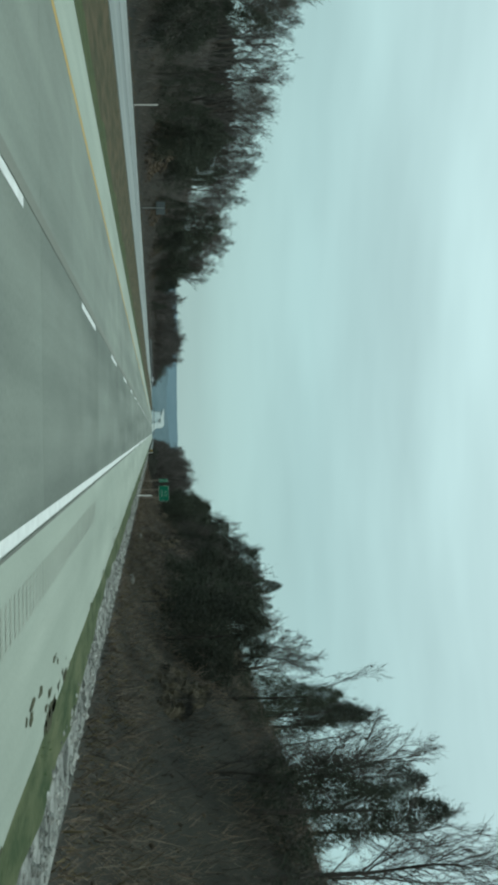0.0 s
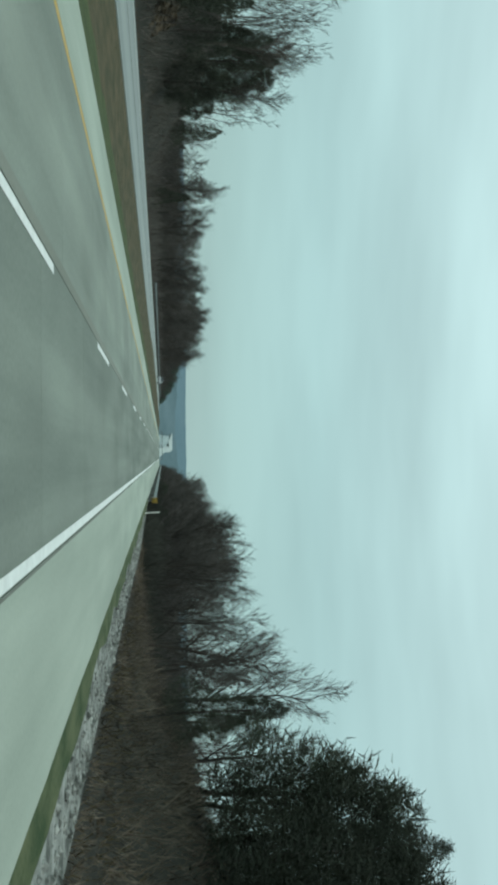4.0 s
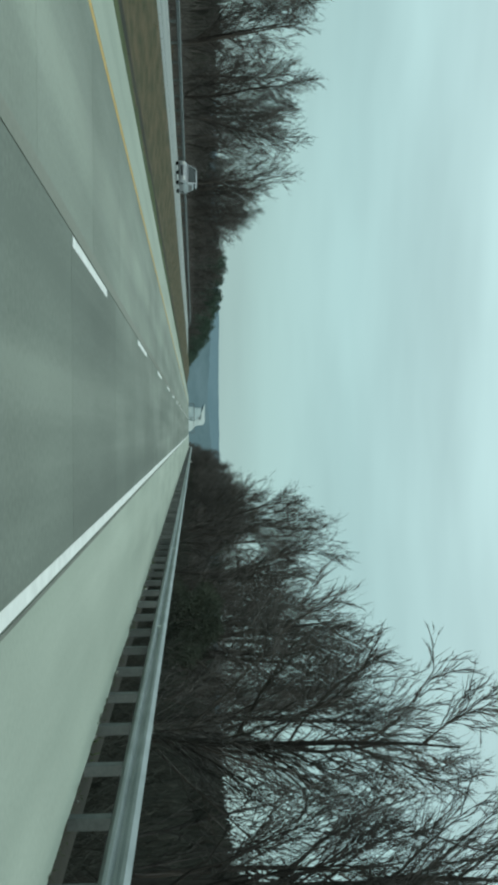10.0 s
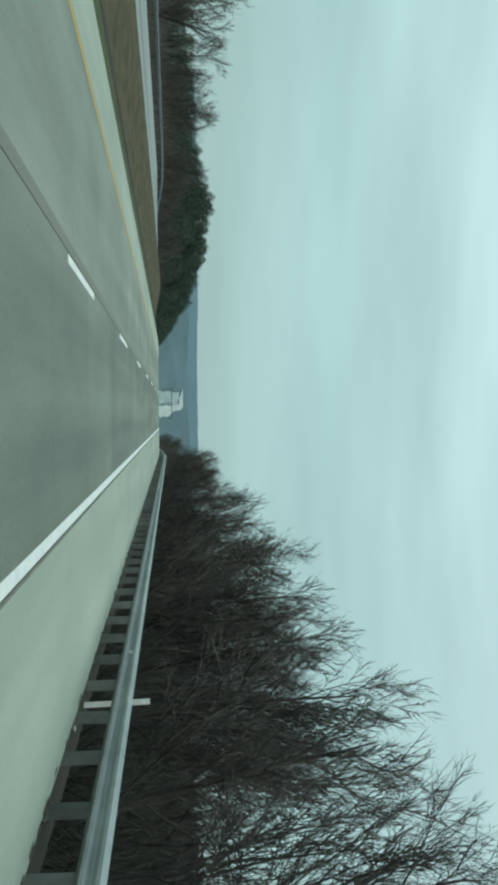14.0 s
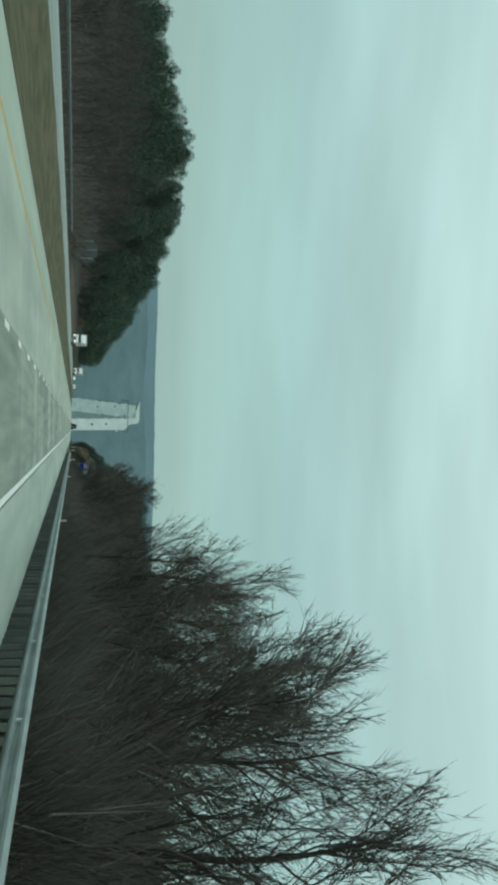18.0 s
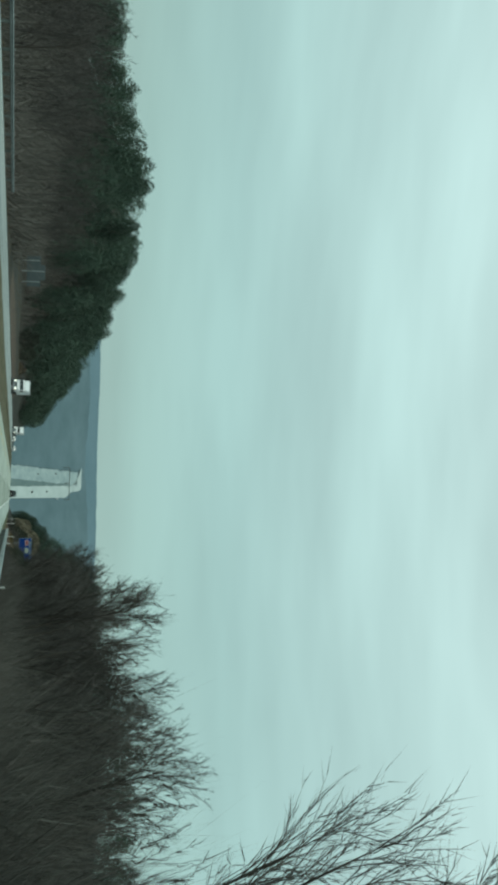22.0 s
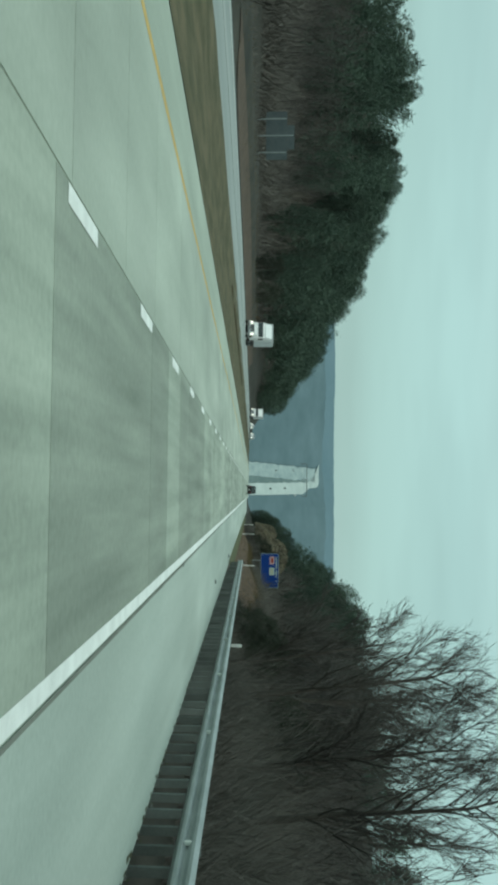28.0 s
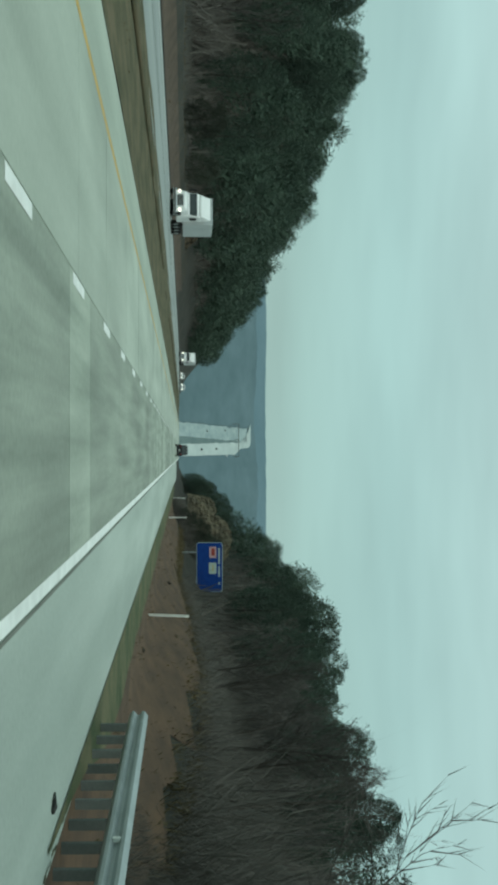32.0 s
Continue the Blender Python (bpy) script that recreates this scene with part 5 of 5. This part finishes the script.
def semi_truck(m, label, length=9.0):
    """Front at y = 0, facing -y."""
    g = thing("truck", label, "truck", "oncoming trucks", m)
    part("hood", loft([ring(0.0, 0.80, 0.55, 1.35, 0.70), ring(0.25, 0.98, 0.5, 1.55, 0.86), ring(1.4, 1.08, 0.5, 1.72, 0.95)], 0.05), M_WHITE_PAINT, g, "white bonnet")
    part("cab", loft([ring(1.4, 1.12, 0.55, 1.75, 1.02), ring(1.75, 1.16, 0.55, 2.55, 1.04), ring(2.1, 1.18, 0.55, 2.75, 1.1), ring(3.4, 1.18, 0.55, 2.85, 1.12)], 0.05), M_WHITE_PAINT, g, "white cab")
    part("roof_fairing", loft([[(-1.0, 1.95, 2.70), (1.0, 1.95, 2.70), (1.0, 1.97, 2.85), (0.95, 2.0, 2.9), (-0.95, 2.0, 2.9), (-1.0, 1.97, 2.85)], [(-1.12, 3.4, 2.75), (1.12, 3.4, 2.75), (1.12, 3.4, 3.3), (1.02, 3.4, 3.75), (-1.02, 3.4, 3.75), (-1.12, 3.4, 3.3)]], 0.04), M_WHITE_PAINT, g, "white roof fairing")
    part("windscreen", loft([[(-0.98, 1.40, 1.80), (0.98, 1.40, 1.80), (1.0, 1.66, 2.48), (-1.0, 1.66, 2.48)], [(-0.98, 1.50, 1.80), (0.98, 1.50, 1.80), (1.0, 1.74, 2.48), (-1.0, 1.74, 2.48)]]), M_DARK_GLASS, g, "dark windscreen")
    part("grille", boxes((-0.5, 0.5, -0.04, 0.04, 0.65, 1.25), bevel=0.03), M_CHROME, g, "chrome grille")
    part("bumper", boxes((-1.15, 1.15, -0.16, 0.14, 0.32, 0.62), bevel=0.05), M_CHROME, g, "chrome bumper")
    for x in (-0.82, 0.82):
        part("headlight", boxes((x - 0.14, x + 0.14, -0.03, 0.2, 0.78, 1.0), bevel=0.04), M_HEADLIGHT, g, "bright headlight")
        part("mirror", boxes((x * 1.62 - 0.09, x * 1.62 + 0.09, 1.45, 1.58, 1.75, 2.4), bevel=0.03), M_BLACK, g)
        part("side_window", boxes((x * 1.43 - 0.02, x * 1.43 + 0.02, 1.95, 2.7, 1.8, 2.4), bevel=0.01), M_DARK_GLASS, g)
        for y in (0.75, 4.4, 5.6):
            lathe_wheel(g, x * 1.2, y, 0.5, 0.32)
        for y in (length - 2.4, length - 1.2):
            lathe_wheel(g, x * 1.2, y, 0.5, 0.5)
    part("trailer", boxes((-1.28, 1.28, 4.1, length, 1.15, 3.95), bevel=0.04), M_TRAILER, g, "pale grey box trailer")
    part("chassis", boxes((-0.5, 0.5, 0.6, length - 0.3, 0.62, 1.14), bevel=0.02), M_BLACK, g)
    return g


def car(m, label, paint, lights, tail=False, high=1.5, group="passing cars", length=4.6):
    """Front at y = 0, facing -y."""
    g = thing("car", label, "car", group, m)
    L = length
    part("body", loft([ring(0.0, 0.72, 0.35, 0.68, 0.64), ring(0.25, 0.86, 0.25, 0.82, 0.78), ring(1.2, 0.9, 0.22, 0.98, 0.82), ring(L - 0.5, 0.9, 0.22, 1.02, 0.82), ring(L, 0.8, 0.35, 0.95, 0.74)], 0.04), paint, g)
    part("cabin", loft([ring(1.15, 0.80, 0.96, 1.0, 0.78), ring(1.85, 0.79, 0.98, high - 0.04, 0.62), ring(2.5, 0.79, 0.98, high, 0.64), ring(L - 1.0, 0.79, 0.98, high - 0.03, 0.62), ring(L - 0.35, 0.78, 0.98, 1.04, 0.74)], 0.03), paint, g, "roof and pillars")
    part("windscreen", loft([[(-0.70, 1.16, 1.03), (0.70, 1.16, 1.03), (0.58, 1.80, high - 0.08), (-0.58, 1.80, high - 0.08)], [(-0.70, 1.30, 1.03), (0.70, 1.30, 1.03), (0.58, 1.94, high - 0.08), (-0.58, 1.94, high - 0.08)]]), M_DARK_GLASS, g)
    part("rear_window", loft([[(-0.66, L - 0.28, 1.06), (0.66, L - 0.28, 1.06), (0.56, L - 0.90, high - 0.09), (-0.56, L - 0.90, high - 0.09)], [(-0.66, L - 0.40, 1.06), (0.66, L - 0.40, 1.06), (0.56, L - 1.04, high - 0.09), (-0.56, L - 1.04, high - 0.09)]]), M_DARK_GLASS, g)
    for x in (-0.62, 0.62):
        part("headlight", boxes((x - 0.14, x + 0.14, -0.01, 0.22, 0.58, 0.74), bevel=0.03), M_HEADLIGHT if lights else M_PLASTIC, g, "bright headlight" if lights else "")
        part("tail_light", boxes((x - 0.13, x + 0.13, L - 0.14, L + 0.005, 0.72, 0.9), bevel=0.02), M_TAIL, g, "red tail light")
        part("side_window", boxes((x * 1.16 - 0.02, x * 1.16 + 0.02, 1.75, L - 1.0, 1.04, high - 0.14), bevel=0.01), M_DARK_GLASS, g)
        for y in (0.85, L - 0.9):
            lathe_wheel(g, x * 1.3, y, 0.33, 0.22)
    part("plate", boxes((-0.16, 0.16, L - 0.02, L + 0.012, 0.6, 0.7)), M_PLASTIC, g, "pale blank number plate")
    part("grille", boxes((-0.42, 0.42, -0.02, 0.1, 0.42, 0.6), bevel=0.02), M_BLACK, g)
    return g


def opp(x, y, yaw=0.0):
    return pose(x + opposing_x(y), y, road_z(y) + opposing_lift(y) - 0.018, slope_at(y), 0, yaw)


semi_truck(opp(-25.2, 817), "white long-nosed truck with a pale grey box trailer, headlights on")
semi_truck(opp(-25.0, 955), "white truck with a box trailer farther along the oncoming lanes")
car(opp(-25.0, 1010), "small white car on the oncoming lanes", M_WHITE_PAINT, True)
car(opp(-20.0, 985), "small pale car on the oncoming lanes", M_WHITE_PAINT, True)
car(opp(-22.4, 605), "dark car with lit headlights on the oncoming lanes", M_DARK_PAINT, True)
car(opp(-22.8, 400), "silver sport utility car on the oncoming lanes", M_SILVER, False, high=1.75)
car(pose(-1.75, 876, road_z(876) + 0.003, slope_at(876)) @ pose(0, 0, 0, 0, 0, 180) @ Matrix.Translation((0, -4.6, 0)), "dark car driving ahead in the same lane", M_DARK_PAINT, False, group="cars ahead", high=1.9)


# ---- shoulder details ----
def patches(name, spec, material, label, category, seed):
    """Irregular flat patches; spec: x, y, half width, half length."""
    rng = random.Random(seed)
    v, f = [], []
    for x, y, a, b in spec:
        n, base = 14, len(v)
        ph = rng.uniform(0, 50)
        for k in range(n):
            t = 2 * math.pi * k / n
            q = 0.75 + 0.5 * noise.noise((math.cos(t) * 1.4 + ph, math.sin(t) * 1.4, 0))
            v.append((x + a * q * math.cos(t), y + b * q * math.sin(t), road_z(y) + 0.005))
        f.append(tuple(range(base, base + n)))
    return tagged(new(name, mesh_of(name, v, f, material)), label, category, kind="stuff")


rng = random.Random(3)
moss = []
for yy, s in ((7.5, 1.0), (13, 1.5), (15, 0.8), (21, 0.6), (26, 0.6), (33, 0.9), (46, 0.7), (51, 0.6), (60, 0.8)):
    for k in range(int(10 * s)):
        moss.append((2.70 - abs(rng.gauss(0, 0.22)) * s, yy + rng.gauss(0, 1.0), rng.uniform(0.02, 0.07) * s, rng.uniform(0.05, 0.22) * s))
    moss.append((2.66, yy, 0.13 * s, 0.55 * s))
patches("moss_patches", moss, M_MOSS, "dark mossy dirt crumbling onto the shoulder", "dirt", 4)
crumbs = []
for y0, y1, step, long in ((226, 570, 0.9, 1.0), (570, 747, 0.4, 0.4)):
    yy = y0
    while yy < y1:
        crumbs.append(((2.87 if y1 < 571 else 2.96) - abs(rng.gauss(0, 0.035)), yy, rng.uniform(0.015, 0.06), rng.uniform(0.06, 0.4) * long))
        yy += step * rng.uniform(0.4, 1.8)
patches("edge_dirt", crumbs, M_MOSS, "dark grit and dirt along the pavement edge", "dirt", 14)
rv, rf = [], []
for k in range(70):
    yy = 2 + k * 0.30
    b = len(rv)
    rv += [(0.55, yy, 0.004), (1.0, yy, 0.004), (1.0, yy + 0.11, 0.004), (0.55, yy + 0.11, 0.004)]
    rf.append((b, b + 1, b + 2, b + 3))
tagged(new("rumble_strip", mesh_of("rumble_strip", rv, rf, M_RUMBLE)), "row of shallow grooves milled into the shoulder", "rumble strip", kind="stuff")
for x, y, s in ((2.45, 741.3, 0.7), (2.1, 721.6, 0.6), (0.16, 704.5, 0.28), (1.2, 306, 0.6)):
    debris = thing("tyre_scrap", "small black scrap of tyre rubber lying on the shoulder", "debris", "tyre scraps", pose(x, y, road_z(y) + 0.02 * s, slope_at(y), 0, 30))
    debris.scale = (s, s, s)
    part("scrap", loft([ring(0, 0.05, -0.02, 0.02), ring(0.15, 0.09, -0.01, 0.05), ring(0.35, 0.04, -0.02, 0.01)], 0.004), M_TYRE, debris)


# ---- distance ----
def slope_sheet(name, y0, y1, z0, z1, xa, xb, top, material, label, n=140, m=14):
    verts = []
    for j in range(m + 1):
        t = j / m
        for i in range(n + 1):
            u = i / n
            x = (xa + (xb - xa) * u) * (1 + 0.35 * t)
            edge = smooth(0, 0.2, u) * (1 - smooth(0.84, 1, u))
            verts.append((x, y0 + (y1 - y0) * t, z0 + (top(x) * edge + z1 - z0) * t if t < 1 else z1 + top(x) * edge))
    w = n + 1
    return tagged(new(name, mesh_of(name, verts, [(j * w + i, j * w + i + 1, j * w + w + i + 1, j * w + w + i) for j in range(m) for i in range(n)], material, True)), label, "backdrop", kind="structure")


slope_sheet("backdrop_ridge", 4250, 4650, -60, 108, -1100, 1100, lambda x: 3 + 7 * noise.noise((x * 0.003, 3, 0)) + 3 * noise.noise((x * 0.02, 1, 0)), M_RIDGE2, "distant ridge on the horizon, pale blue haze put into its colour")
slope_sheet("backdrop_valley", 3500, 4150, -214, 57, -800, 800, lambda x: 4 + 14 * noise.noise((x * 0.004, 0, 0)) + 6 * noise.noise((x * 0.03, 2, 0)), M_RIDGE, "wooded valley side far ahead, blue-grey haze put into its colour")


def valley_point(x, t, lift=3.0):
    return Vector((x, 3500 + 650 * t, -214 + 271 * t + lift))


def far_road(x0, x1, x2, x3, t0, t1, label, material=M_FAR_ROAD, rag=4.0, bend=0.0, lift=3.0):
    """A carriageway up the valley side, between x0 and x1 at its foot, x2 and x3 at its head."""
    v, f = [], []
    for j in range(81):
        s = j / 80
        t = t0 + (t1 - t0) * s
        b = bend * max(0.0, (s - 0.82) / 0.18) ** 2
        v += [valley_point(x0 + (x2 - x0) * s - b + rag * noise.noise((j * 0.23, x0, 1.0)), t, lift), valley_point(x1 + (x3 - x1) * s - b * 0.55 + 0.5 * rag * noise.noise((j * 0.21, x1, 7.0)), t, lift)]
        if j:
            q = 2 * j
            f.append((q - 2, q - 1, q + 1, q))
    return tagged(new("road_far", mesh_of("road_far", v, f, material)), label, "road", kind="structure")


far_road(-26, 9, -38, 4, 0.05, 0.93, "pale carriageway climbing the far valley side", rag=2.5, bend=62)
far_road(-94, -53, -84, -38, 0.05, 0.88, "second carriageway climbing the far valley side, haze put into its pale colour", M_FAR_ROAD2, rag=5)
far_road(-53, -26, -38, -37, 0.05, 0.87, "median between the far carriageways, haze put into its grey-green colour", M_FAR_MEDIAN, rag=1.5, lift=2.5)


def far_truck(x, t, paint, label):
    p = valley_point(x, t)
    g = thing("truck", label, "truck", "trucks on the far slope", pose(p.x, p.y, p.z, 0, 0, 0))
    g.scale = (1.7, 1.7, 1.7)
    part("trailer", boxes((-1.2, 1.2, 1.5, 7, 0.9, 3.4), bevel=0.1), paint, g)
    part("cab", boxes((-1.2, 1.2, -0.8, 1.2, 0.6, 3.4), bevel=0.15), paint, g)
    return g


for x, t, p in ((-12, 0.34, M_DARK_PAINT), (-14, 0.50, M_DARK_PAINT), (9, 0.62, M_WHITE_PAINT), (-70, 0.40, M_SILVER), (-74, 0.60, M_SILVER)):
    far_truck(x, t, p, "tiny truck on the road up the far valley side")

gantry = thing("sign_gantry", "thin dark sign gantry across the far carriageways", "gantry", m=pose(0, *valley_point(0, 0.72)[1:]))
part("beam", boxes((-98, 12, -0.8, 0.8, 14, 16.5), bevel=0.2), M_POST, gantry)
for x in (-98, -44, 12):
    part("post", boxes((x - 1.2, x + 1.2, -1.2, 1.2, -8, 14), bevel=0.2), M_POST, gantry)


# ---- pavement slabs ----
def slabs(parent, x0, x1, y0, y1, lengths, material, seed, joint=0.012):
    rng = random.Random(seed)
    made = {}
    y = y0
    while y < y1:
        n = min(rng.choice(lengths), y1 - y)
        if n not in made:
            a, b, c, d, t = x0 + joint, x1 - joint, joint / 2, n - joint / 2, 0.0115
            made[n] = mesh_of("slab", [(a, c, 0), (b, c, 0), (b, d, 0), (a, d, 0), (a, c, -t), (b, c, -t), (b, d, -t), (a, d, -t)], [(0, 1, 2, 3), (4, 5, 1, 0), (5, 6, 2, 1), (6, 7, 3, 2), (7, 4, 0, 3)], material)
        s = new("slab", made[n])
        s.parent = parent
        s.matrix_basis = pose(0, y, road_z(y), slope_at(y + n / 2, n / 2))
        y += n


slabs(ROAD_A, -3.70, 0.10, -40, S2, (6.1, 6.1, 4.9), M_LANE_R, 1)
slabs(PASS_A, -7.45, -3.70, -40, S2, (6.1, 6.1, 4.9), M_LANE_L, 2)
slabs(ROAD_B, -3.70, 0.10, 579, 850, (1.1, 1.9, 1.9, 2.6, 6.5), M_LANE_R2, 3)
slabs(PASS_B, -7.45, -3.70, 579, 850, (3.1, 4.6, 6.0), M_LANE_L2, 4)
